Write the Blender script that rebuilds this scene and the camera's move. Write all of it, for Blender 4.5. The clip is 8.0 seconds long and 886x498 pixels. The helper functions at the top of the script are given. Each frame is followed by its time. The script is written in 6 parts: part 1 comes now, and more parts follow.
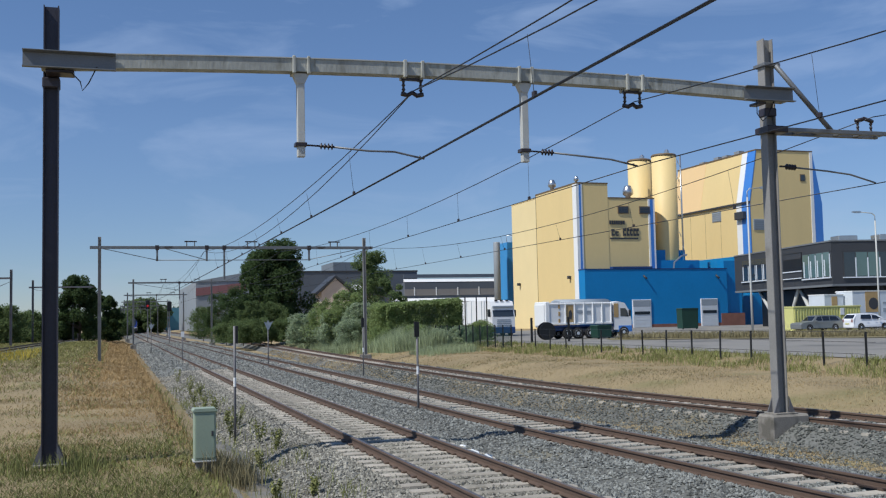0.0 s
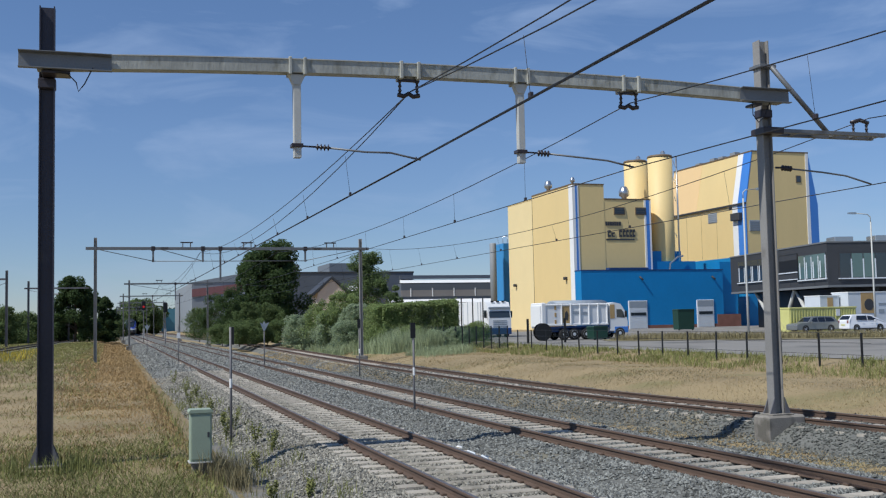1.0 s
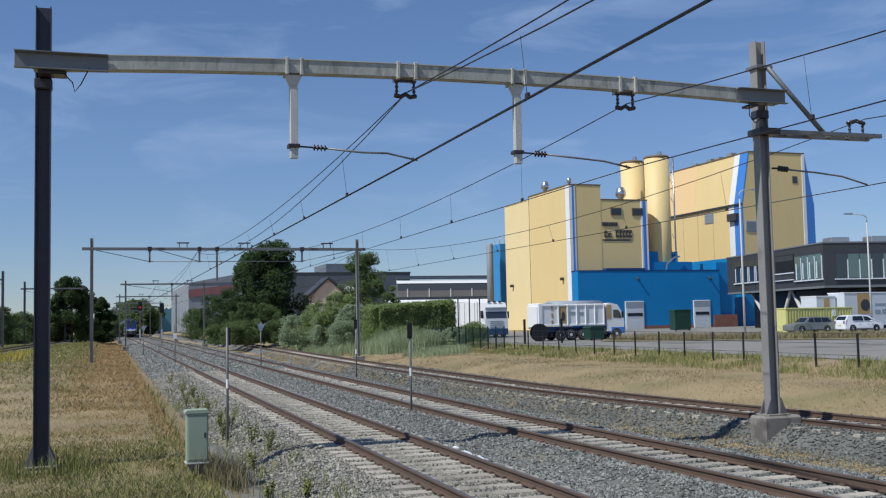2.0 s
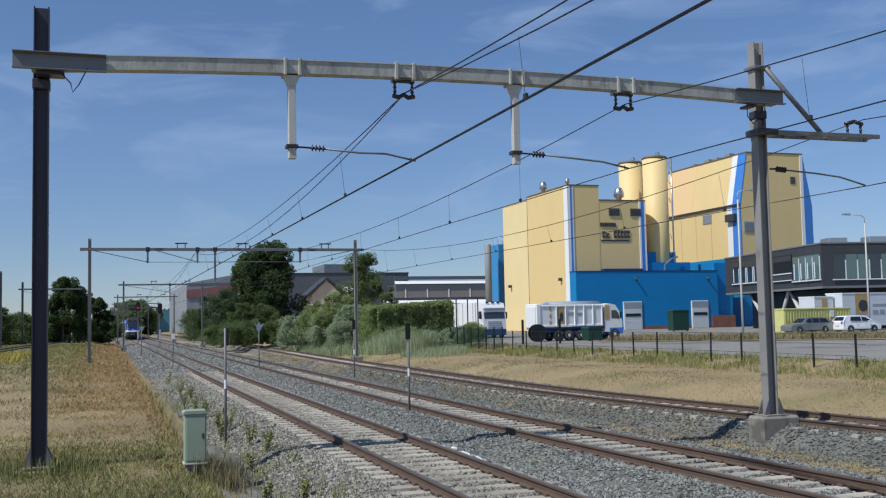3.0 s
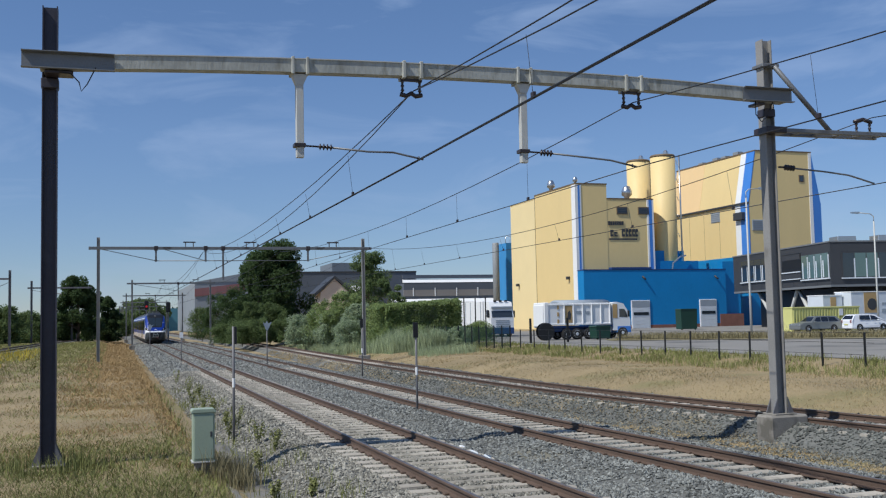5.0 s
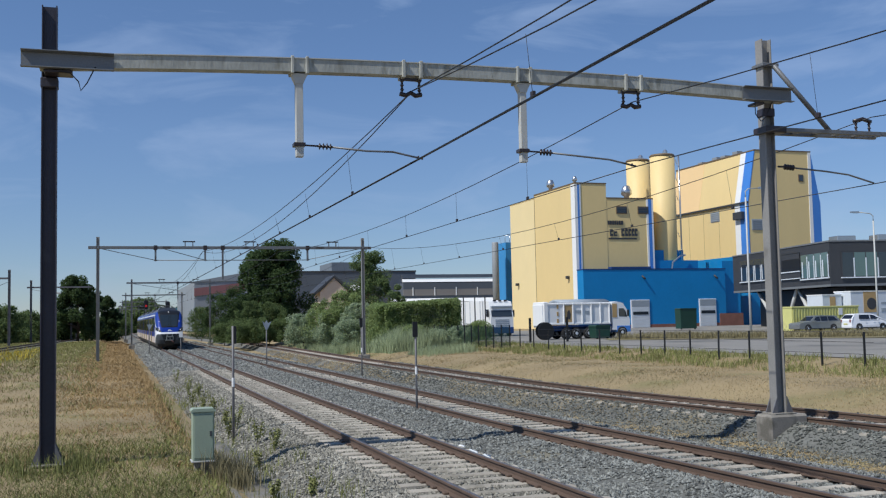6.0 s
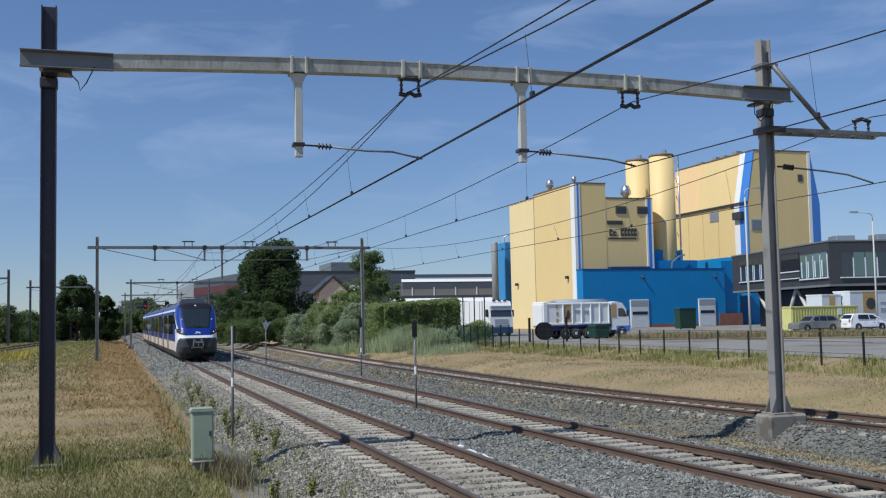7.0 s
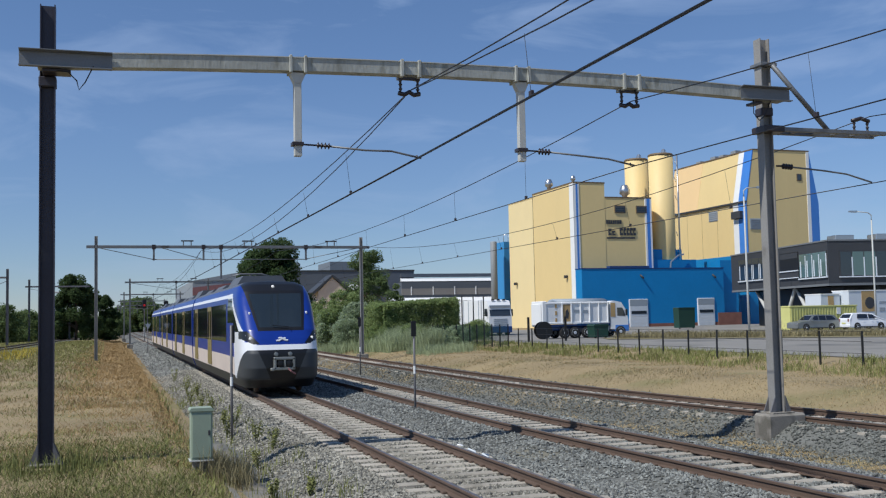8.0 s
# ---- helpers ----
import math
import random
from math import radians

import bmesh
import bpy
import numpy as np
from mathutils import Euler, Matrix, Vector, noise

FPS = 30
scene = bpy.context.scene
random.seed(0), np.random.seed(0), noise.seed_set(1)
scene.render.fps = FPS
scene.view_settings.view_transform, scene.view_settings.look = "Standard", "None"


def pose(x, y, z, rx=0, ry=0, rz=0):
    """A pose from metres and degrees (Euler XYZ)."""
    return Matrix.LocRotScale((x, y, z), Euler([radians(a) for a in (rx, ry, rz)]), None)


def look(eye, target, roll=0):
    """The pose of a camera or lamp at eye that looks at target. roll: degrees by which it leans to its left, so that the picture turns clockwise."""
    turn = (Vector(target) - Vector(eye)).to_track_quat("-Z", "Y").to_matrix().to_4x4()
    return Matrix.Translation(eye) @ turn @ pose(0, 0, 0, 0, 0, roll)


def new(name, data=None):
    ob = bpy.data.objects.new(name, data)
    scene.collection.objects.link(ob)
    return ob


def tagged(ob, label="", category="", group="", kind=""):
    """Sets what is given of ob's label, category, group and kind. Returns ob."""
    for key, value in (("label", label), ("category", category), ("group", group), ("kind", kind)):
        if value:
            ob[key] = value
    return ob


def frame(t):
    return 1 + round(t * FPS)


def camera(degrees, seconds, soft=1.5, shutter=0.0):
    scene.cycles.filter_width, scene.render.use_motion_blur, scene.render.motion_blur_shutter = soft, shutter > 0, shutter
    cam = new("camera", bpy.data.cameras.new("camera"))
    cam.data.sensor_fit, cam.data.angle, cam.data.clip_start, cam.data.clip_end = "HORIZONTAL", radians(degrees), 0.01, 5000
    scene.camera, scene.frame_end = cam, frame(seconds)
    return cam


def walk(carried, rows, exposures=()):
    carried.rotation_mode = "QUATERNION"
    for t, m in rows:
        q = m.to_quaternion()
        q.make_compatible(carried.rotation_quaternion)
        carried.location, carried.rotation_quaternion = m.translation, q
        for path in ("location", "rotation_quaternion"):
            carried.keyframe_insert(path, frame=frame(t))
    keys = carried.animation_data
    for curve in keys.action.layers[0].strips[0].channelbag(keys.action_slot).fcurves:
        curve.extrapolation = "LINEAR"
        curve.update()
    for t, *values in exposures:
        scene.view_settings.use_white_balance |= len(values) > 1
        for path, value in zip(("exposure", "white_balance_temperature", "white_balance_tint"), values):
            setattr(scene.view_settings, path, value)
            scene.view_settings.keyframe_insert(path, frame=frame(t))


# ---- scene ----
# camera: stands on the platform end, moved only by the hand that holds it
cam = camera(47.07, 8.0, soft=1.2)
EYE = (-5.6, 0.0, 2.5)


def aim(right, down):
    """Pose of the camera, turned from its first aim by small amounts (thousandths of a radian)."""
    return pose(*EYE, 93.9 + math.degrees(down * 0.001), 0, -18.0 + math.degrees(right * 0.001)) @ pose(0, 0, 0, 0, 0, -1.2)


PATH = [
    (0.0, 0.0, 0.0), (0.5, -1.1, 0.3), (1.0, -3.7, 0.95), (1.5, -5.6, 1.1), (2.2, -7.4, 1.5), (2.8, -8.6, 1.8),
    (3.0, -8.7, 1.8), (3.1, -9.4, 1.8), (3.2, -2.2, 1.0), (3.3, 0.4, 0.6), (3.5, 0.0, 0.55), (4.0, -0.4, 0.9), (4.5, -0.7, 0.9),
    (5.2, -1.2, 0.5), (6.0, -1.5, 0.1), (6.5, -2.2, -0.1), (7.0, -2.1, 0.0), (7.5, -2.4, -0.55), (8.0, -3.05, -0.65),
]
walk(cam, [(t, aim(r, d)) for t, r, d in PATH], [(0.0, 0.22, 6130, 9), (8.0, 0.22, 6130, 9)])

# light: clear summer sky, high sun from the far side of the near track's grass
SUN_WAY = Vector((5.9, 1.6, -7.7)).normalized()
world = bpy.data.worlds.new("sky")
scene.world = world
world.use_nodes = True


def build_sky():
    nt = world.node_tree
    nt.nodes.clear()
    out = nt.nodes.new("ShaderNodeOutputWorld")
    bg = nt.nodes.new("ShaderNodeBackground")
    sky = nt.nodes.new("ShaderNodeTexSky")
    sky.sky_type = "NISHITA"
    sky.sun_disc = False
    sky.sun_elevation = math.asin(-SUN_WAY.z)
    sky.sun_rotation = math.atan2(-SUN_WAY.x, -SUN_WAY.y)
    sky.altitude = 900
    sky.air_density = 0.85
    sky.dust_density = 0.05
    sky.ozone_density = 3.0
    bg.inputs["Strength"].default_value = 0.093
    # thin wisps of cloud
    tc = nt.nodes.new("ShaderNodeTexCoord")
    mp = nt.nodes.new("ShaderNodeMapping")
    mp.inputs["Scale"].default_value = (3.0, 3.0, 11.0)
    nz = nt.nodes.new("ShaderNodeTexNoise")
    nz.inputs["Scale"].default_value = 1.7
    nz.inputs["Detail"].default_value = 7
    nz.inputs["Roughness"].default_value = 0.55
    nz.inputs["Distortion"].default_value = 0.6
    ramp = nt.nodes.new("ShaderNodeValToRGB")
    ramp.color_ramp.elements[0].position = 0.52
    ramp.color_ramp.elements[1].position = 0.85
    ramp.color_ramp.elements[1].color = (0.42, 0.42, 0.42, 1)
    mix = nt.nodes.new("ShaderNodeMixRGB")
    mix.inputs[2].default_value = (5.6, 6.6, 8.2, 1)
    nt.links.new(tc.outputs["Generated"], mp.inputs["Vector"])
    nt.links.new(mp.outputs["Vector"], nz.inputs["Vector"])
    nt.links.new(nz.outputs["Fac"], ramp.inputs["Fac"])
    nt.links.new(ramp.outputs["Color"], mix.inputs[0])
    nt.links.new(sky.outputs["Color"], mix.inputs[1])
    tint = nt.nodes.new("ShaderNodeMixRGB")
    tint.blend_type = "MULTIPLY"
    tint.inputs[0].default_value = 1.0
    # the air near the horizon is a little duller than overhead
    sep = nt.nodes.new("ShaderNodeSeparateXYZ")
    nt.links.new(tc.outputs["Generated"], sep.inputs[0])
    haze = nt.nodes.new("ShaderNodeValToRGB")
    haze.color_ramp.elements[0].position = 0.0
    haze.color_ramp.elements[0].color = (0.61, 0.61, 0.66, 1)
    mid = haze.color_ramp.elements.new(0.18)
    mid.color = (0.85, 0.86, 0.91, 1)
    haze.color_ramp.elements[-1].position = 0.45
    haze.color_ramp.elements[-1].color = (1.0, 1.06, 1.12, 1)
    nt.links.new(sep.outputs["Z"], haze.inputs["Fac"])
    nt.links.new(haze.outputs["Color"], tint.inputs[2])
    nt.links.new(mix.outputs["Color"], tint.inputs[1])
    nt.links.new(tint.outputs["Color"], bg.inputs["Color"])
    nt.links.new(bg.outputs["Background"], out.inputs["Surface"])


build_sky()
sun = new("sun", bpy.data.lights.new("sun", "SUN"))
sun.data.energy = 3.6
sun.data.angle = radians(0.53)
sun.data.color = (1.0, 0.95, 0.86)
sun.matrix_world = look((0, 0, 60), Vector((0, 0, 60)) + SUN_WAY)
scene.view_settings.exposure = 0.0

# ---- materials ----


def material(name, color, rough=0.7, metal=0.0, vary=0.25, scale=3.0, fine=60.0, bump=0.2, stain=None, stain_scale=0.8,
             stain_at=0.55, per_object=0.0, per_island=0.0, spec=0.5, stretch=(1, 1, 1)):
    """Base colour with broad and fine variation, optional stains, and fine relief."""
    m = bpy.data.materials.new(name)
    m.use_nodes = True
    nt = m.node_tree
    b = nt.nodes["Principled BSDF"]
    b.inputs["Roughness"].default_value = rough
    b.inputs["Metallic"].default_value = metal
    b.inputs["Specular IOR Level"].default_value = spec
    tc = nt.nodes.new("ShaderNodeTexCoord")
    mp = nt.nodes.new("ShaderNodeMapping")
    mp.inputs["Scale"].default_value = stretch
    nt.links.new(tc.outputs["Object"], mp.inputs["Vector"])

    def tex(s, detail=5):
        n = nt.nodes.new("ShaderNodeTexNoise")
        n.inputs["Scale"].default_value = s
        n.inputs["Detail"].default_value = detail
        nt.links.new(mp.outputs["Vector"], n.inputs["Vector"])
        return n.outputs["Fac"]

    def maths(op, a, c):
        n = nt.nodes.new("ShaderNodeMath")
        n.operation = op
        for i, v in enumerate((a, c)):
            if isinstance(v, (int, float)):
                n.inputs[i].default_value = v
            else:
                nt.links.new(v, n.inputs[i])
        return n.outputs[0]

    broad, small = tex(scale), tex(fine, 3)
    value = maths("ADD", maths("MULTIPLY", broad, vary * 2), maths("MULTIPLY", small, vary * 1.2))
    value = maths("ADD", value, 1 - vary * 1.6)
    if per_object:
        info = nt.nodes.new("ShaderNodeObjectInfo")
        value = maths("MULTIPLY", value, maths("ADD", maths("MULTIPLY", info.outputs["Random"], per_object), 1 - per_object / 2))
    if per_island:
        geo = nt.nodes.new("ShaderNodeNewGeometry")
        value = maths("MULTIPLY", value, maths("ADD", maths("MULTIPLY", geo.outputs["Random Per Island"], per_island), 1 - per_island / 2))
    hsv = nt.nodes.new("ShaderNodeHueSaturation")
    hsv.inputs["Color"].default_value = (*color, 1)
    nt.links.new(value, hsv.inputs["Value"])
    col = hsv.outputs["Color"]
    if stain:
        r = nt.nodes.new("ShaderNodeMapRange")
        r.inputs["From Min"].default_value = stain_at
        r.inputs["From Max"].default_value = stain_at + 0.12
        nt.links.new(tex(stain_scale, 8), r.inputs["Value"])
        mx = nt.nodes.new("ShaderNodeMixRGB")
        mx.inputs[2].default_value = (*stain, 1)
        nt.links.new(r.outputs[0], mx.inputs[0])
        nt.links.new(col, mx.inputs[1])
        col = mx.outputs["Color"]
    nt.links.new(col, b.inputs["Base Color"])
    if bump:
        bp = nt.nodes.new("ShaderNodeBump")
        bp.inputs["Strength"].default_value = bump
        bp.inputs["Distance"].default_value = 0.02
        nt.links.new(small, bp.inputs["Height"])
        nt.links.new(bp.outputs["Normal"], b.inputs["Normal"])
    return m


def foliage(name, color):
    """Leaves that let some light through."""
    m = material(name, color, 0.75, vary=0.4, scale=0.35, fine=3, bump=0, per_island=0.55, spec=0.25)
    nt = m.node_tree
    b = nt.nodes["Principled BSDF"]
    back = nt.nodes.new("ShaderNodeBsdfTranslucent")
    nt.links.new(b.inputs["Base Color"].links[0].from_socket, back.inputs["Color"])
    mix = nt.nodes.new("ShaderNodeMixShader")
    mix.inputs[0].default_value = 0.55
    nt.links.new(b.outputs[0], mix.inputs[1])
    nt.links.new(back.outputs[0], mix.inputs[2])
    nt.links.new(mix.outputs[0], nt.nodes["Material Output"].inputs["Surface"])
    return m


def glass(name, color=(0.03, 0.04, 0.05), rough=0.05):
    m = material(name, color, rough, 0.0, 0.1, 0.5, 4.0, 0.0, spec=0.9)
    return m


M = dict(
    ballast=material("ballast", (0.135, 0.135, 0.122), 0.95, vary=0.6, scale=0.6, fine=14, bump=1.0, stain=(0.18, 0.165, 0.12), stain_scale=0.3, stain_at=0.56),
    stone=material("ballast_stone", (0.185, 0.188, 0.172), 0.9, vary=0.35, scale=0.35, fine=30, bump=0.2, per_island=1.2),
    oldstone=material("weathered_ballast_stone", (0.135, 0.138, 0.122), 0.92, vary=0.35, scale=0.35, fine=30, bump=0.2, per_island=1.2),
    gravel=material("fine_grey_gravel", (0.19, 0.18, 0.16), 0.95, vary=0.3, scale=1.2, fine=40, bump=0.5, stain=(0.24, 0.21, 0.15), stain_scale=0.9, stain_at=0.55),
    soil=material("dry_ground", (0.29, 0.222, 0.118), 1.0, vary=0.45, scale=0.25, fine=9, bump=0.8, stain=(0.20, 0.18, 0.075), stain_scale=0.18, stain_at=0.55),
    dry=material("dry_grass", (0.37, 0.285, 0.15), 0.95, vary=0.35, scale=0.3, fine=5, bump=0, per_island=0.35),
    tall=material("brown_grass", (0.35, 0.24, 0.11), 0.95, vary=0.4, scale=0.25, fine=5, bump=0, per_island=0.2),
    tan_grass=material("tan_grass", (0.31, 0.235, 0.12), 0.95, vary=0.35, scale=0.3, fine=5, bump=0, per_island=0.35),
    green=material("green_weed", (0.13, 0.14, 0.042), 0.9, vary=0.3, scale=0.5, fine=6, bump=0, per_island=0.7),
    rail_side=material("rusty_rail", (0.105, 0.068, 0.048), 0.85, 0.0, 0.35, 1.5, 40, 0.4),
    rail_top=material("worn_rail_head", (0.20, 0.16, 0.14), 0.38, 0.6, 0.2, 1.0, 30, 0.05),
    sleeper=material("concrete_sleeper", (0.40, 0.36, 0.30), 0.9, vary=0.3, scale=2, fine=25, bump=0.4, per_object=0.4, stain=(0.22, 0.20, 0.16), stain_scale=1.6, stain_at=0.52),
    steel=material("galvanised_steel", (0.20, 0.205, 0.21), 0.55, 0.5, 0.3, 1.2, 30, 0.15, stain=(0.10, 0.09, 0.085), stain_scale=1.2, stain_at=0.58),
    mast=material("weathered_mast_steel", (0.17, 0.165, 0.17), 0.6, 0.35, 0.3, 0.8, 25, 0.2, stain=(0.08, 0.07, 0.07), stain_scale=0.9, stain_at=0.58),
    beam=material("weathered_zinc_beam", (0.39, 0.395, 0.36), 0.7, 0.05, 0.45, 2.5, 22, 0.4, stain=(0.25, 0.25, 0.215), stain_scale=4.5, stain_at=0.55, stretch=(1, 1, 0.3)),
    post=material("grey_painted_post", (0.50, 0.50, 0.47), 0.6, 0.1, 0.15, 2, 25, 0.1),
    wire=material("copper_wire", (0.045, 0.045, 0.05), 0.5, 0.6, 0.15, 2, 20, 0),
    insul=material("brown_insulator", (0.035, 0.025, 0.025), 0.35, 0, 0.2, 4, 30, 0),
    concrete=material("weathered_concrete", (0.24, 0.22, 0.19), 0.92, vary=0.3, scale=2, fine=25, bump=0.5, stain=(0.13, 0.12, 0.10), stain_scale=2.2, stain_at=0.5),
    yellow=material("yellow_cladding", (0.75, 0.57, 0.265), 0.6, vary=0.06, scale=0.3, fine=4, bump=0.05, stretch=(1, 1, 0.3)),
    blue=material("blue_cladding", (0.005, 0.205, 0.49), 0.55, vary=0.12, scale=0.3, fine=4, bump=0.05),
    white=material("white_trim", (0.80, 0.80, 0.79), 0.55, vary=0.05, scale=1, fine=8, bump=0.03),
    dark=material("anthracite_panel", (0.045, 0.047, 0.052), 0.55, vary=0.15, scale=0.5, fine=6, bump=0.05),
    roof=material("grey_roofing", (0.16, 0.17, 0.18), 0.7, vary=0.15, scale=0.2, fine=3, bump=0.05),
    shed=material("grey_blue_cladding", (0.10, 0.115, 0.14), 0.7, vary=0.12, scale=0.2, fine=3, bump=0.05),
    brick=material("red_brick", (0.22, 0.10, 0.075), 0.9, vary=0.3, scale=1, fine=12, bump=0.3),
    glass=glass("window_glass"),
    greenglass=glass("green_window_glass", (0.10, 0.16, 0.15)),
    leaf=foliage("dark_foliage", (0.07, 0.11, 0.04)),
    leaf_mid=foliage("mid_green_foliage", (0.15, 0.205, 0.08)),
    leaf2=foliage("green_foliage", (0.26, 0.33, 0.13)),
    leaf3=foliage("silvery_shrub", (0.34, 0.41, 0.26)),
    bark=material("bark", (0.10, 0.075, 0.05), 0.95, vary=0.4, scale=2, fine=15, bump=0.8),
    asphalt=material("pale_yard_paving", (0.235, 0.222, 0.20), 0.92, vary=0.25, scale=0.15, fine=6, bump=0.3, stain=(0.14, 0.135, 0.125), stain_scale=0.2, stain_at=0.55),
    tblue=material("blue_train_paint", (0.008, 0.035, 0.26), 0.28, 0.0, 0.06, 0.5, 8, 0),
    twhite=material("white_train_paint", (0.78, 0.79, 0.82), 0.3, 0, 0.05, 0.5, 8, 0),
    tblack=material("black_plastic", (0.008, 0.008, 0.009), 0.4, 0, 0.2, 0.8, 20, 0.05),
    screen=glass("windscreen_glass", (0.018, 0.026, 0.032), 0.08),
    tglass=glass("dark_train_glass", (0.012, 0.014, 0.02)),
    yellow_door=material("yellow_door_paint", (0.23, 0.175, 0.055), 0.4, 0, 0.08, 0.5, 8, 0),
    grey=material("grey_train_roof", (0.10, 0.11, 0.13), 0.6, 0, 0.15, 0.5, 8, 0.05),
    beige=material("pale_lower_panel", (0.62, 0.52, 0.45), 0.5, 0, 0.12, 0.8, 8, 0.05),
    box=material("green_grey_cabinet_paint", (0.30, 0.36, 0.27), 0.6, 0, 0.12, 2, 25, 0.08, stain=(0.22, 0.24, 0.18), stain_scale=2.5, stain_at=0.6),
    yellow2=material("pale_yellow_cladding", (0.82, 0.66, 0.35), 0.6, vary=0.05, scale=0.3, fine=4, bump=0.05),
    brown=material("brown_edge_trim", (0.16, 0.11, 0.06), 0.6, vary=0.15, scale=1, fine=8, bump=0.05),
    blue2=material("bright_blue_strip", (0.06, 0.22, 0.62), 0.5, vary=0.06, scale=0.5, fine=6, bump=0.02),
    blue3=material("light_blue_cladding", (0.05, 0.26, 0.55), 0.55, vary=0.1, scale=0.3, fine=4, bump=0.05),
    blue_dark=material("navy_trim", (0.012, 0.05, 0.17), 0.5, vary=0.1, scale=0.5, fine=6, bump=0.02),
    doorwhite=material("pale_door_panel", (0.62, 0.66, 0.70), 0.5, vary=0.08, scale=1, fine=8, bump=0.03),
    greyblue=material("grey_blue_panel", (0.30, 0.34, 0.38), 0.5, vary=0.1, scale=1, fine=8, bump=0.03),
    silo_grey=material("dull_grey_metal", (0.27, 0.29, 0.31), 0.6, 0.1, 0.15, 0.3, 4, 0.05),
    shed2=material("mid_grey_cladding", (0.16, 0.18, 0.20), 0.7, vary=0.12, scale=0.2, fine=3, bump=0.05),
    taupe=material("grey_brown_panel", (0.24, 0.225, 0.21), 0.7, vary=0.12, scale=0.2, fine=3, bump=0.05),
    red=material("faded_red_paint", (0.25, 0.11, 0.11), 0.7, vary=0.2, scale=0.2, fine=3, bump=0.05),
    teal=material("pale_teal_cladding", (0.08, 0.22, 0.28), 0.7, vary=0.1, scale=0.2, fine=3, bump=0.05),
    pinkbrick=material("pale_brick", (0.64, 0.51, 0.41), 0.9, vary=0.15, scale=0.8, fine=12, bump=0.2),
    bingreen=material("dark_green_paint", (0.012, 0.05, 0.035), 0.5, vary=0.2, scale=1, fine=12, bump=0.05),
    tan=material("tan_panel", (0.45, 0.30, 0.13), 0.6, vary=0.15, scale=2, fine=12, bump=0.03),
    silver=material("silver_car_paint", (0.26, 0.27, 0.26), 0.35, 0.5, 0.06, 1, 12, 0),
    paleyellow=material("pale_yellow_container_paint", (0.62, 0.60, 0.22), 0.6, vary=0.15, scale=0.8, fine=8, bump=0.05, stain=(0.45, 0.40, 0.2), stain_scale=0.8, stain_at=0.6),
    valance=material("dark_grey_valance", (0.045, 0.05, 0.055), 0.5, vary=0.1, scale=1, fine=12, bump=0.03),
    green2=material("fresh_grass", (0.20, 0.21, 0.065), 0.9, vary=0.3, scale=0.5, fine=6, bump=0, per_island=0.7),
    weed=material("olive_weed", (0.20, 0.20, 0.065), 0.9, vary=0.5, scale=0.12, fine=4, bump=0, per_island=0.5),
    weed2=material("faded_weed", (0.22, 0.19, 0.10), 0.9, vary=0.3, scale=0.3, fine=4, bump=0, per_island=0.6),
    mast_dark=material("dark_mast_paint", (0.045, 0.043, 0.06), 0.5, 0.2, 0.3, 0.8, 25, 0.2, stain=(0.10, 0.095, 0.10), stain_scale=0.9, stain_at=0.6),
    flower=material("yellow_flowers", (0.42, 0.33, 0.03), 0.9, vary=0.5, scale=0.3, fine=4, bump=0, per_island=0.5),
    weed3=material("pale_green_weed", (0.29, 0.34, 0.19), 0.9, vary=0.3, scale=0.3, fine=4, bump=0, per_island=0.5),
    yellow3=material("peach_cladding", (0.80, 0.56, 0.28), 0.6, vary=0.05, scale=0.3, fine=4, bump=0.05),
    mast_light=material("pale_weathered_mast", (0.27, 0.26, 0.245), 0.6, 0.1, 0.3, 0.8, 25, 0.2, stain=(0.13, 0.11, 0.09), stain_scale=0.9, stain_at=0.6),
    dusty=material("dusty_ballast_stone", (0.255, 0.24, 0.20), 0.92, vary=0.35, scale=0.35, fine=30, bump=0.2, per_island=1.1),
    rubber=material("rubber", (0.015, 0.015, 0.016), 0.85, 0, 0.2, 2, 20, 0.1),
    chrome=material("bright_steel", (0.55, 0.56, 0.57), 0.3, 0.9, 0.1, 2, 20, 0.02),
)



def lamp(name, color, strength):
    m = material(name, color, 0.3, 0, 0.05, 1, 5, 0)
    b = m.node_tree.nodes["Principled BSDF"]
    b.inputs["Emission Color"].default_value = (*color, 1)
    b.inputs["Emission Strength"].default_value = strength
    return m


M["redlamp"] = lamp("red_signal_lamp", (0.35, 0.01, 0.01), 0.5)
M["headlamp"] = lamp("train_headlamp", (0.9, 0.88, 0.82), 0.3)

# ---- mesh helpers ----


def add_box(bm, x0, x1, y0, y1, z0, z1, bevel=0.0):
    vs = [bm.verts.new((x, y, z)) for x in (x0, x1) for y in (y0, y1) for z in (z0, z1)]
    fs = [bm.faces.new([vs[i] for i in q]) for q in ((0, 1, 3, 2), (4, 6, 7, 5), (0, 4, 5, 1), (2, 3, 7, 6), (0, 2, 6, 4), (1, 5, 7, 3))]
    if bevel:
        es = list({e for f in fs for e in f.edges})
        bmesh.ops.bevel(bm, geom=es, offset=bevel, segments=1, affect="EDGES")
    return vs


def box(x0, x1, y0, y1, z0, z1, bevel=0.0):
    bm = bmesh.new()
    add_box(bm, x0, x1, y0, y1, z0, z1, bevel)
    return bm


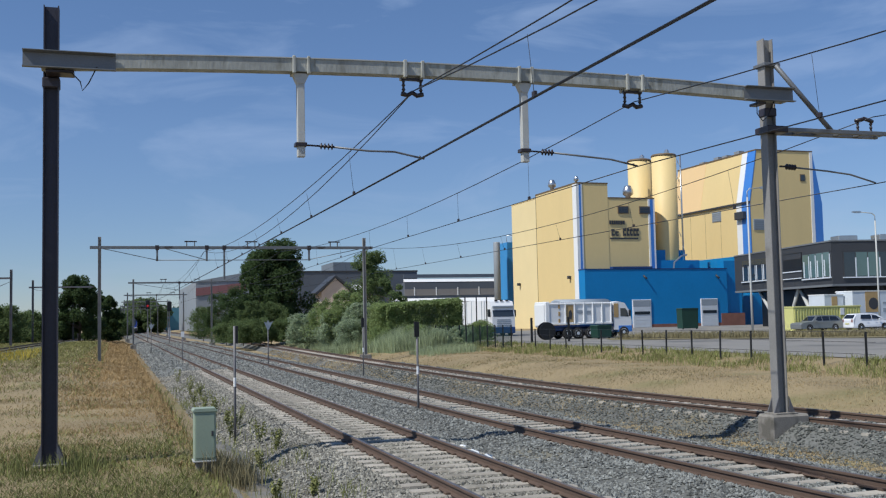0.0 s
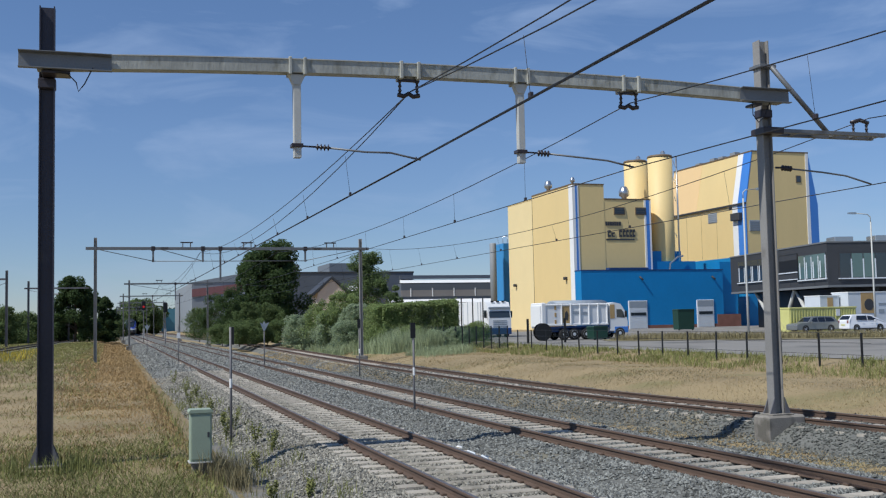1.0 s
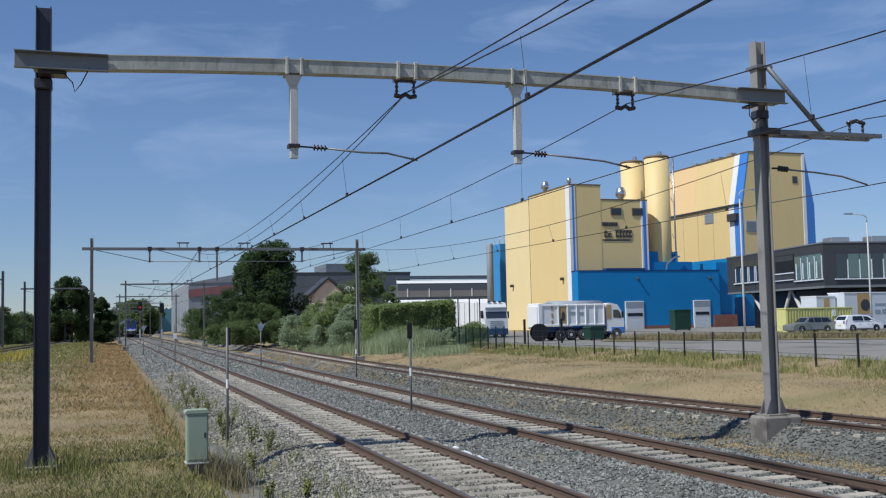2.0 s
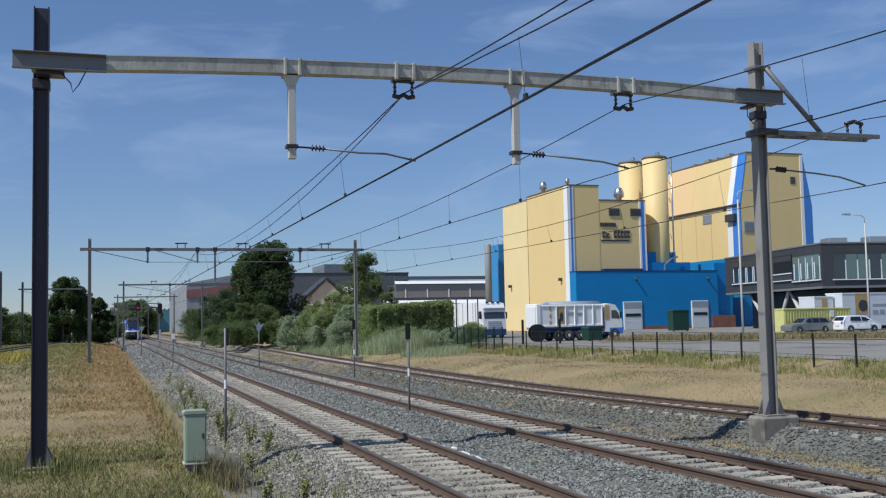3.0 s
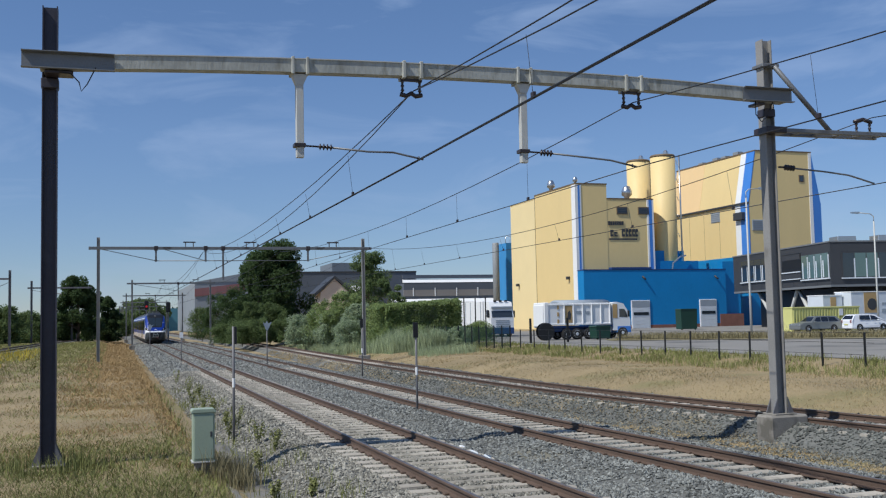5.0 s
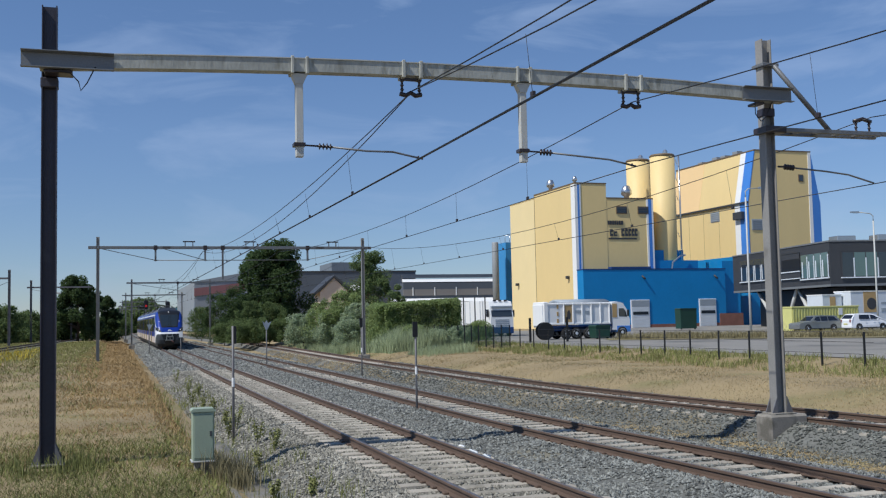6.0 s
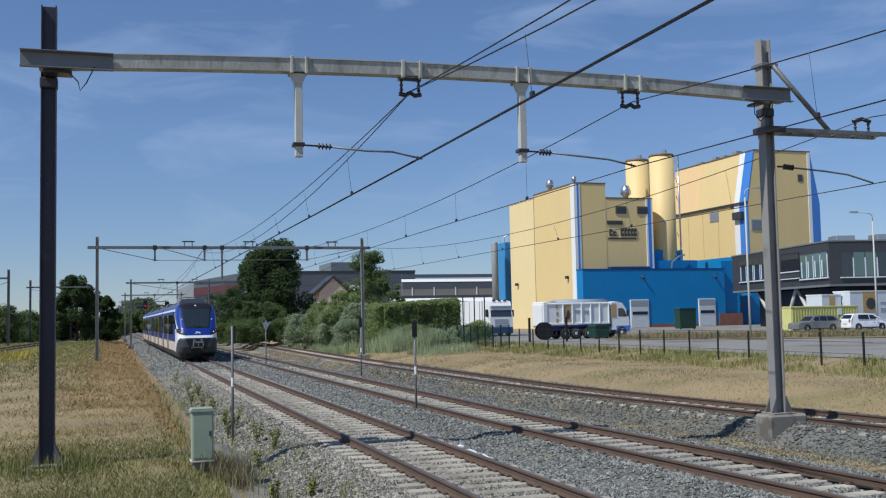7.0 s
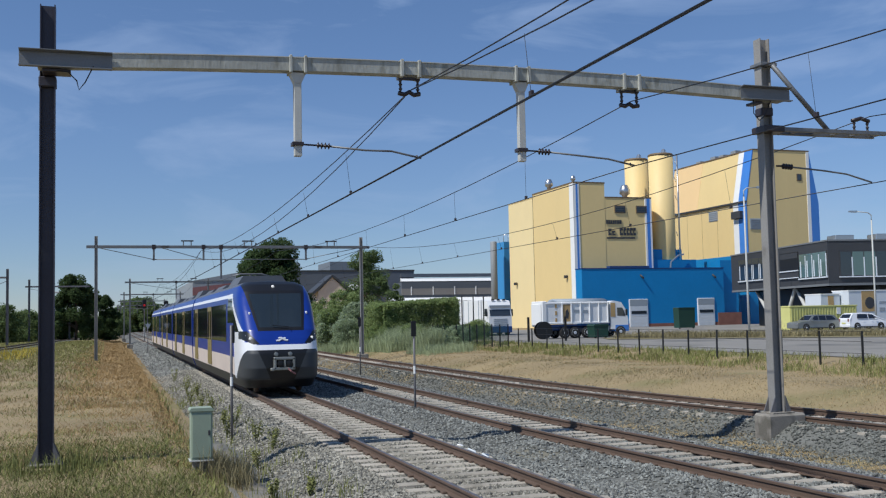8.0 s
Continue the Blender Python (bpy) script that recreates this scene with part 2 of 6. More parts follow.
def add_prism(bm, outline, a, b, axis="y"):
    """Sweeps a closed outline of (u, v) from a to b along an axis: x: (y, z), y: (x, z), z: (x, y)."""
    def p(u, v, w):
        return {"x": (w, u, v), "y": (u, w, v), "z": (u, v, w)}[axis]
    r0 = [bm.verts.new(p(u, v, a)) for u, v in outline]
    r1 = [bm.verts.new(p(u, v, b)) for u, v in outline]
    n = len(outline)
    bm.faces.new(r0), bm.faces.new(r1[::-1])
    for i in range(n):
        bm.faces.new((r0[i], r1[i], r1[(i + 1) % n], r0[(i + 1) % n]))
    bmesh.ops.recalc_face_normals(bm, faces=bm.faces)


def prism(outline, a, b, axis="y"):
    bm = bmesh.new()
    add_prism(bm, outline, a, b, axis)
    return bm


def add_tube(bm, pts, r, n=6, r_end=None):
    pts = [Vector(q) for q in pts]
    rings = []
    for i, q in enumerate(pts):
        d = (pts[min(i + 1, len(pts) - 1)] - pts[max(i - 1, 0)]).normalized()
        side = d.cross(Vector((0, 0, 1)))
        side = side.normalized() if side.length > 1e-4 else Vector((1, 0, 0))
        up = side.cross(d)
        rr = r if r_end is None else r + (r_end - r) * i / (len(pts) - 1)
        rings.append([bm.verts.new(q + side * rr * math.cos(k * math.tau / n) + up * rr * math.sin(k * math.tau / n)) for k in range(n)])
    for a, b in zip(rings, rings[1:]):
        for k in range(n):
            bm.faces.new((a[k], a[(k + 1) % n], b[(k + 1) % n], b[k]))
    bm.faces.new(rings[0][::-1]), bm.faces.new(rings[-1])


def tube(pts, r, n=6, r_end=None):
    bm = bmesh.new()
    add_tube(bm, pts, r, n, r_end)
    return bm


def lathe(profile, n=16, axis="z"):
    """Turns a profile of (radius, height) round an axis."""
    bm = bmesh.new()
    rings = []
    for r, h in profile:
        ring = []
        for k in range(n):
            c, s = r * math.cos(k * math.tau / n), r * math.sin(k * math.tau / n)
            ring.append(bm.verts.new({"z": (c, s, h), "x": (h, c, s), "y": (c, h, s)}[axis]))
        rings.append(ring)
    for a, b in zip(rings, rings[1:]):
        for k in range(n):
            bm.faces.new((a[k], a[(k + 1) % n], b[(k + 1) % n], b[k]))
    bm.faces.new(rings[0]), bm.faces.new(rings[-1])
    bmesh.ops.recalc_face_normals(bm, faces=bm.faces)
    return bm


def mesh_of(name, bm, mats, smooth=False):
    me = bpy.data.meshes.new(name)
    bm.to_mesh(me)
    bm.free()
    for m in mats if isinstance(mats, (list, tuple)) else [mats]:
        me.materials.append(m)
    if smooth:
        me.shade_smooth()
    return me


def part(name, bm, mats, parent=None, label="", smooth=False):
    ob = new(name, mesh_of(name, bm, mats, smooth))
    ob.parent = parent
    if label:
        tagged(ob, label)
    return ob


def thing(name, label, category, at=(0, 0, 0), group="", kind="", turn=0.0):
    ob = new(name)
    ob.empty_display_size = 0.3
    ob.matrix_basis = pose(*at, 0, 0, turn)
    return tagged(ob, label, category, group, kind)


def stuff(name, verts, faces, mats, label, category, parent=None):
    me = bpy.data.meshes.new(name)
    me.from_pydata(verts, [], faces)
    for m in mats if isinstance(mats, (list, tuple)) else [mats]:
        me.materials.append(m)
    ob = new(name, me)
    ob.parent = parent
    if parent:
        ob["kind"] = "stuff"
        return ob
    return tagged(ob, label, category, "", "stuff")


def step(a):
    a = min(1.0, max(0.0, a))
    return a * a * (3 - 2 * a)


# ---- plan ----


def mid_1(y):
    return 0.05


def mid_2(y):
    return 3.95 + 1.1 * step((27 - y) / 30)


def mid_3(y):
    return 9.4 + 1.8 * step((y - 50) / 90) + 2.8 * step((38 - y) / 35)


def level(x, y):
    """Height of the ground."""
    z = -0.56
    z += 0.45 * step((-3.3 - x) / 1.0)
    z += 0.55 * step((-5 - x) / 3) * step((y - 25) / 40)
    z += 0.64 * step((x - mid_3(y) - 1.6) / 5.5)
    z += 0.42 * step((x - 19) / 4)
    return z

# ---- ground and track ----


def spread(a, b, first, grow):
    out, s = [a], first
    while out[-1] < b:
        out.append(min(b, out[-1] + s))
        s *= grow
    return out


def sheet(name, xs, ys, height, mats):
    verts = [(x, y, height(x, y)) for y in ys for x in xs]
    n = len(xs)
    faces = [(j * n + i, j * n + i + 1, (j + 1) * n + i + 1, (j + 1) * n + i) for j in range(len(ys) - 1) for i in range(n - 1)]
    me = bpy.data.meshes.new(name)
    me.from_pydata(verts, [], faces)
    me.materials.append(mats)
    me.shade_smooth()
    return new(name, me)


def rough(x, y, s=1.0, a=0.05):
    return a * noise.noise(Vector((x * s, y * s, 0.3)))


xs = [-v for v in spread(30, 1500, 4, 1.35)][::-1][:-1] + [-30 + 0.75 * i for i in range(120)] + spread(60, 1800, 3, 1.35)
ys = [-v for v in spread(10, 300, 6, 1.5)][::-1][:-1] + [-10 + 1.0 * i for i in range(110)] + spread(100, 4500, 3, 1.12)
ground = sheet("ground", xs, ys, lambda x, y: level(x, y) + (rough(x, y, 0.5, 0.06) if x < 20 else 0), M["soil"])
tagged(ground, "dry yellowed grass ground reaching to the horizon", "ground", kind="structure")


def bed_height(x, y):
    a, b, c = mid_1(y), mid_2(y), mid_3(y)
    if x < (b + c) / 2:
        z = -0.2 - 0.32 * step((a - 1.75 - x) / 1.15) - 0.34 * step((x - b - 1.7) / 1.3) - 0.07 * step(1 - abs(x - (a + b) / 2) / 0.9)
    else:
        z = -0.2 - 0.36 * step((c - 1.0 - x) / 0.9) - 0.34 * step((x - c - 1.5) / 1.1)
    for m, outer in ((a, 0.0), (b, 0.06), (c, 0.065)):
        d = abs(x - m)
        if d < 2.0:
            z += outer * step((d - 0.85) / 0.15) * step((1.9 - d) / 0.4)
    return z


bed_y = [-40 + 0.4 * i for i in range(250)] + spread(60, 700, 1.0, 1.06)


def bed_edge(y):
    return mid_2(y) + 2.35


for name, lo, hi in (("ballast", lambda y: -3.75, bed_edge), ("ballast_siding", lambda y: mid_3(y) - 1.95, lambda y: mid_3(y) + 2.4)):
    cols = 46
    verts, faces = [], []
    for j, y in enumerate(bed_y):
        for i in range(cols):
            x = lo(y) + (hi(y) - lo(y)) * i / (cols - 1)
            verts.append((x, y, bed_height(x, y) + rough(x, y, 2.3, 0.03) - (0.35 if i in (0, cols - 1) else 0)))
    for j in range(len(bed_y) - 1):
        for i in range(cols - 1):
            k = j * cols + i
            faces.append((k, k + 1, k + cols + 1, k + cols))
    me = bpy.data.meshes.new(name)
    me.from_pydata(verts, [], faces)
    me.materials.append(M["ballast"])
    me.shade_smooth()
    tagged(new(name, me), "grey crushed stone ballast under the railway tracks", "ballast", kind="structure")

RAIL = [(-0.075, -0.16), (0.075, -0.16), (0.075, -0.145), (0.012, -0.125), (0.010, -0.05), (0.035, -0.04), (0.036, -0.008), (0.028, 0.0),
        (-0.028, 0.0), (-0.036, -0.008), (-0.035, -0.04), (-0.010, -0.05), (-0.012, -0.125), (-0.075, -0.145)]
rail_y = [-40 + 1.5 * i for i in range(80)] + spread(80, 700, 3, 1.1)


def rail(name, mid, off, parent):
    verts = [(mid(y) + off + u, y, z) for y in rail_y for u, z in RAIL]
    n = len(RAIL)
    faces, index = [], []
    for j in range(len(rail_y) - 1):
        for i in range(n):
            k = j * n
            faces.append((k + i, k + (i + 1) % n, k + n + (i + 1) % n, k + n + i))
            index.append(1 if i == 7 else 0)
    me = bpy.data.meshes.new(name)
    me.from_pydata(verts, [], faces)
    me.materials.append(M["rail_side"]), me.materials.append(M["rail_top"])
    me.polygons.foreach_set("material_index", index)
    ob = new(name, me)
    ob.parent = parent
    return ob


def sleeper_mesh():
    bm = bmesh.new()
    add_prism(bm, [(-0.14, -0.36), (0.14, -0.36), (0.115, -0.175), (0.08, -0.155), (-0.08, -0.155), (-0.115, -0.175)], -1.26, 1.26, "x")
    return mesh_of("sleeper", bm, M["sleeper"])


def clip_mesh():
    bm = bmesh.new()
    for s in (-0.7525, 0.7525):
        for d in (-0.105, 0.105):
            add_box(bm, s + d - 0.04, s + d + 0.04, -0.06, 0.06, -0.16, -0.115, 0.012)
    return mesh_of("rail_clip", bm, M["rail_side"])


SLEEPER, CLIPS = sleeper_mesh(), clip_mesh()
for tname, mid, label in (("track_1", mid_1, "near railway track on pale concrete sleepers"), ("track_2", mid_2, "second railway track on pale concrete sleepers"),
                          ("track_3", mid_3, "rust-brown siding track on concrete sleepers")):
    tr = thing(tname, label, "railway track", kind="structure")
    for off in (-0.7525, 0.7525):
        rail("rail", mid, off, tr)
    verts, faces = [], []
    for i in range(330):
        y = 4 + 0.6 * i + 0.02 * random.uniform(-1, 1)
        if y < 95:
            m = pose(mid(y), y, random.uniform(-0.006, 0.006), 0, 0, math.degrees(math.atan((mid(y - 0.5) - mid(y + 0.5)))) + random.uniform(-0.6, 0.6))
            for me in (SLEEPER, CLIPS):
                if me is CLIPS and y > 60:
                    continue
                ob = new(me.name, me)
                ob.parent = tr
                ob.matrix_basis = m
        else:
            k, x = len(verts), mid(y)
            verts += [(x + a, y + b, c) for a in (-1.26, 1.26) for b in (-0.12, 0.12) for c in (-0.3, -0.16)]
            faces += [tuple(k + v for v in q) for q in ((0, 1, 3, 2), (4, 6, 7, 5), (0, 4, 5, 1), (2, 3, 7, 6), (1, 5, 7, 3))]
    stuff("far_sleepers", verts, faces, M["sleeper"], "", "", tr)

# ---- overhead line ----
BEAM_BOW = 0.003


def bow(x):
    return 7.63 - BEAM_BOW * (x - 2.6) ** 2


def h_mast(name, parent, x, y, z0, z1, w=0.27, mat="mast"):
    h, t, s = w / 2, 0.022, 0.016
    bm = prism([(-h, -h), (-h + t, -h), (-h + t, -s), (h - t, -s), (h - t, -h), (h, -h), (h, h), (h - t, h), (h - t, s), (-h + t, s), (-h + t, h), (-h, h)], z0, z1, "z")
    ob = part(name, bm, M[mat], parent)
    ob.matrix_basis = pose(x, y, 0)
    return ob


def rod(name, parent, pts, r, mat="steel", n=6, label=""):
    return part(name, tube(pts, r, n), M[mat], parent, label, True)


def insulator(parent, a, b, r=0.055, sheds=4):
    """A ribbed insulator between two points."""
    a, b = Vector(a), Vector(b)
    ln = (b - a).length
    prof = [(0.02, 0)]
    for i in range(sheds):
        u = ln * (i + 0.5) / sheds
        prof += [(0.025, u - ln * 0.3 / sheds), (r, u), (0.028, u + ln * 0.25 / sheds)]
    prof.append((0.02, ln))
    ob = part("insulator", lathe(prof, 10), M["insul"], parent, "dark brown ribbed insulator", True)
    q = (b - a).to_track_quat("Z", "Y").to_matrix().to_4x4()
    ob.matrix_basis = Matrix.Translation(a) @ q
    return ob


def support(parent, x, y, top, detail=True):
    """Hanging frame under the beam that carries the messenger wire."""
    for s in (-0.19, 0.19):
        part("clamp", box(x + s - 0.035, x + s + 0.035, y - 0.20, y + 0.20, top - 0.06, top + 0.31, 0.01), M["beam"], parent)
        insulator(parent, (x + s, y, top - 0.05), (x + s, y, top - 0.33), 0.045, 3)
    part("crossbar", box(x - 0.24, x + 0.24, y - 0.04, y + 0.04, top - 0.09, top - 0.03, 0.008), M["insul"], parent)
    bm = bmesh.new()
    add_tube(bm, [(x - 0.24, y, top - 0.37), (x - 0.1, y, top - 0.40), (x, y, top - 0.34), (x + 0.1, y, top - 0.40), (x + 0.24, y, top - 0.37)], 0.05, 7)
    part("wire_saddle", bm, M["insul"], parent, "", True)


def drop_post(parent, x, y, top, low, end, z_arm):
    part("drop_post", box(x - 0.075, x + 0.075, y - 0.075, y + 0.075, low, top - 0.22, 0.008), M["post"], parent, "pale grey hanging post")
    part("flare", prism([(x - 0.075, top - 0.24), (x + 0.075, top - 0.24), (x + 0.17, top - 0.03), (x - 0.17, top - 0.03)], y - 0.09, y + 0.09, "y"), M["post"], parent)
    for s in (-0.15, 0.15):
        part("clamp", box(x + s - 0.03, x + s + 0.03, y - 0.2, y + 0.2, top - 0.05, top + 0.31, 0.01), M["beam"], parent)
    part("collar", box(x - 0.13, x + 0.11, y - 0.11, y + 0.11, z_arm - 0.04, z_arm + 0.04, 0.01), M["insul"], parent)
    rod("arm_fitting", parent, [(x + 0.1, y, z_arm), (x + 0.4, y, z_arm - 0.01)], 0.02, "insul")
    insulator(parent, (x + 0.38, y, z_arm - 0.01), (x + 0.68, y, z_arm - 0.02), 0.075, 4)
    ex, ez = end
    rod("steady_arm", parent, [(x + 0.66, y, z_arm - 0.02), (x + 0.66 + (ex - x) * 0.3, y, z_arm - 0.08), (ex - 0.55, y, ez + 0.14), (ex - 0.25, y, ez + 0.08), (ex + 0.1, y, ez + 0.01)], 0.022)
    rod("wire_clamp", parent, [(ex, y, ez + 0.07), (ex, y, ez)], 0.02, "insul")


def beam_mesh(x0, x1, y, bow_of, h=0.265, w=0.28):
    bm = bmesh.new()
    n = 18
    rings = []
    for i in range(n + 1):
        x = x0 + (x1 - x0) * i / n
        z = bow_of(x)
        rings.append([bm.verts.new(q) for q in ((x, y - w / 2, z), (x, y + w / 2, z), (x, y + w / 2, z + h), (x, y - w / 2, z + h))])
    for a, b in zip(rings, rings[1:]):
        for k in range(4):
            bm.faces.new((a[k], b[k], b[(k + 1) % 4], a[(k + 1) % 4]))
    bm.faces.new(rings[0]), bm.faces.new(rings[-1][::-1])
    bmesh.ops.recalc_face_normals(bm, faces=bm.faces)
    return bm


def mast_foot(parent, x, y, z):
    part("base_plate", box(x - 0.3, x + 0.3, y - 0.25, y + 0.25, z, z + 0.035, 0.006), M["concrete"], parent)
    for s in (-1, 1):
        part("gusset", prism([(x + s * 0.135, z + 0.03), (x + s * 0.29, z + 0.03), (x + s * 0.135, z + 0.42)], y - 0.14, y - 0.11, "y"), M["mast"], parent)
        part("gusset", prism([(x + s * 0.135, z + 0.03), (x + s * 0.29, z + 0.03), (x + s * 0.135, z + 0.42)], y + 0.11, y + 0.14, "y"), M["mast"], parent)


def near_portal():
    y = 20.7
    p = thing("overhead_line_portal", "weathered grey steel portal spanning two tracks with hanging posts", "catenary portal")
    # the left mast is coloured much darker than the right one
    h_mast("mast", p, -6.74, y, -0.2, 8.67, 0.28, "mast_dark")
    mast_foot(p, -6.74, y, -0.10)
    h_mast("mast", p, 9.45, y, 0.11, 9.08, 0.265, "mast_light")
    part("footing", box(9.0, 10.06, y - 0.3, y + 0.3, -0.8, 0.08, 0.05), M["concrete"], p, "square weathered concrete footing")
    mast_foot(p, 9.47, y, 0.08)
    part("beam", beam_mesh(-6.9, 9.7, y - 0.32, bow), M["beam"], p, "pale zinc beam with grey run stains")
    # pale strip added to draw the bright line along the beam's top
    part("top_flange", beam_mesh(-5.7, 8.8, y - 0.32, lambda x: bow(x) + 0.263, 0.02, 0.32), M["post"], p, "pale strip drawing the bright line of the beam's top edge")
    # channel brackets that hold the beam's ends
    for x0, x1, s in ((-7.22, -5.56, 1), (8.47, 9.82, 1)):
        za = bow((x0 + x1) / 2) - 0.02
        part("end_bracket", prism([(y - 0.62, za - 0.02), (y - 0.5, za - 0.02), (y - 0.485, za), (y - 0.485, za + 0.29), (y - 0.62, za + 0.31), (y - 0.62, za + 0.295), (y - 0.5, za + 0.27), (y - 0.5, za + 0.01), (y - 0.62, za + 0.0)], x0, x1, "x"), M["steel"], p, "dark steel channel bracket")
        part("seat_angle", box(x0 + 0.4, x1 - 0.75, y - 0.5, y - 0.1, za - 0.09, za - 0.03, 0.01), M["insul"], p)
    for x in (-6.74, 9.45):
        za = bow(x)
        part("clamp_plate", box(x - 0.16, x + 0.16, y - 0.15, y + 0.15, za - 0.30, za - 0.10, 0.02), M["mast_dark"], p)
    for x, ex, ez, za in ((-1.97, 0.55, 5.86, 6.08), (2.95, 5.6, 5.84, 6.11)):
        drop_post(p, x, y - 0.32, bow(x), za - 0.25, (ex, ez), za)
    for x in (0.41, 5.62):
        support(p, x, y - 0.32, bow(x))
    # side bracket over the siding
    part("cross_arm", box(9.25, 12.82, y - 0.29, y - 0.19, 6.80, 6.90, 0.008), M["steel"], p)
    part("cross_arm", box(9.25, 12.82, y + 0.15, y + 0.25, 6.80, 6.90, 0.008), M["steel"], p)
    for x in (10.3, 10.9, 11.5, 12.1, 12.7):
        part("spacer", box(x - 0.05, x + 0.05, y - 0.19, y + 0.15, 6.82, 6.88, 0.006), M["steel"], p)
    rod("brace", p, [(9.58, y - 0.2, 8.42), (11.12, y - 0.2, 6.88)], 0.06)
    part("brace_bracket", box(9.25, 9.72, y - 0.22, y + 0.22, 8.4, 8.48, 0.01), M["steel"], p)
    part("arm_bracket", box(9.22, 9.8, y - 0.32, y + 0.22, 6.77, 6.93, 0.02), M["insul"], p)
    for s in (-0.2, 0.2):
        insulator(p, (12.28 + s, y, 6.9), (12.28 + s, y, 7.18), 0.045, 3)
    rod("wire_saddle", p, [(12.02, y, 7.2), (12.28, y, 7.27), (12.54, y, 7.2)], 0.05, "insul")
    rod("arm_fitting", p, [(9.66, y - 0.1, 5.98), (9.85, y - 0.1, 5.98)], 0.025, "insul")
    insulator(p, (9.82, y - 0.1, 5.98), (10.12, y - 0.1, 5.96), 0.075, 4)
    rod("steady_arm", p, [(10.1, y - 0.1, 5.96), (11.0, y - 0.1, 5.90), (11.7, y - 0.1, 5.83), (12.1, y - 0.1, 5.73), (12.45, y - 0.1, 5.64)], 0.022)
    # loose earthing cables under the beam's ends
    rod("cable", p, [(-6.55, y - 0.5, 7.3), (-6.35, y - 0.5, 7.28), (-6.2, y - 0.5, 7.12), (-6.16, y - 0.5, 6.95), (-6.05, y - 0.5, 7.1), (-5.9, y - 0.5, 7.42)], 0.012, "wire", 5)
    rod("cable", p, [(9.3, y - 0.5, 7.5), (9.1, y - 0.5, 7.1), (8.95, y - 0.5, 6.98), (8.8, y - 0.5, 7.15), (8.8, y - 0.5, 7.5)], 0.012, "wire", 5)


near_portal()


def far_portal(y, x0, x1, posts, low, z0=0.2):
    p = thing("overhead_line_portal", "grey steel portal across the tracks further down the line", "catenary portal", group="far portals")
    for x in (x0, x1):
        h_mast("mast", p, x, y, z0 - 0.8, 8.25 if low else 8.0, 0.2, "mast_light")
        part("footing", box(x - 0.35, x + 0.35, y - 0.35, y + 0.35, -0.9, z0 - 0.1, 0.04), M["concrete"], p)
    part("beam", box(x0 - 0.6, x1 + 0.6, y - 0.1, y + 0.1, 7.46, 7.65, 0.01), M["steel"], p)
    for x, end in posts:
        part("drop_post", box(x - 0.06, x + 0.06, y - 0.06, y + 0.06, end, 7.46), M["steel"], p)
        part("clamp", box(x - 0.12, x + 0.12, y - 0.12, y + 0.12, 7.4, 7.7), M["insul"], p)
    for x in (-0.7, 3.3, 9.0) if low else (0.2, 4.2):
        for s in (-0.25, 0.25):
            part("frame_leg", box(x + s - 0.03, x + s + 0.03, y - 0.05, y + 0.05, 7.65, 7.95), M["steel"], p)
        part("frame_top", box(x - 0.4, x + 0.4, y - 0.05, y + 0.05, 7.92, 8.0), M["insul"], p)
    if low:
        rod("span_bar", p, [(-2.95, y, 6.72), (7.35, y, 6.72)], 0.03)
        rod("stay", p, [(x0 + 0.1, y, 7.5), (-2.85, y, 6.72)], 0.025)
        rod("stay", p, [(-2.4, y, 7.5), (0.35, y, 6.72)], 0.025)
        rod("stay", p, [(7.3, y, 6.75), (x1 - 0.2, y, 7.5)], 0.025)
    else:
        rod("stay", p, [(x0 + 0.2, y, 7.45), (posts[0][0], y, 6.6)], 0.03)
    return p


far_portal(69.5, -6.45, 11.15, ((-2.85, 6.66), (0.35, 6.66), (1.5, 5.4), (7.25, 6.66)), True)
far_portal(128.5, -3.3, 5.95, ((2.1, 5.5),), False)
for yy in (182, 236, 290, 345):
    far_portal(yy, -3.3, 6.0, ((1.5, 5.6),), False)


def span_points(y0, y1, x0, x1, z0, z1, sag, n=14):
    pts = []
    for i in range(n + 1):
        u = i / n
        pts.append((x0 + (x1 - x0) * u, y0 + (y1 - y0) * u, z0 + (z1 - z0) * u - sag * 4 * u * (1 - u)))
    return pts


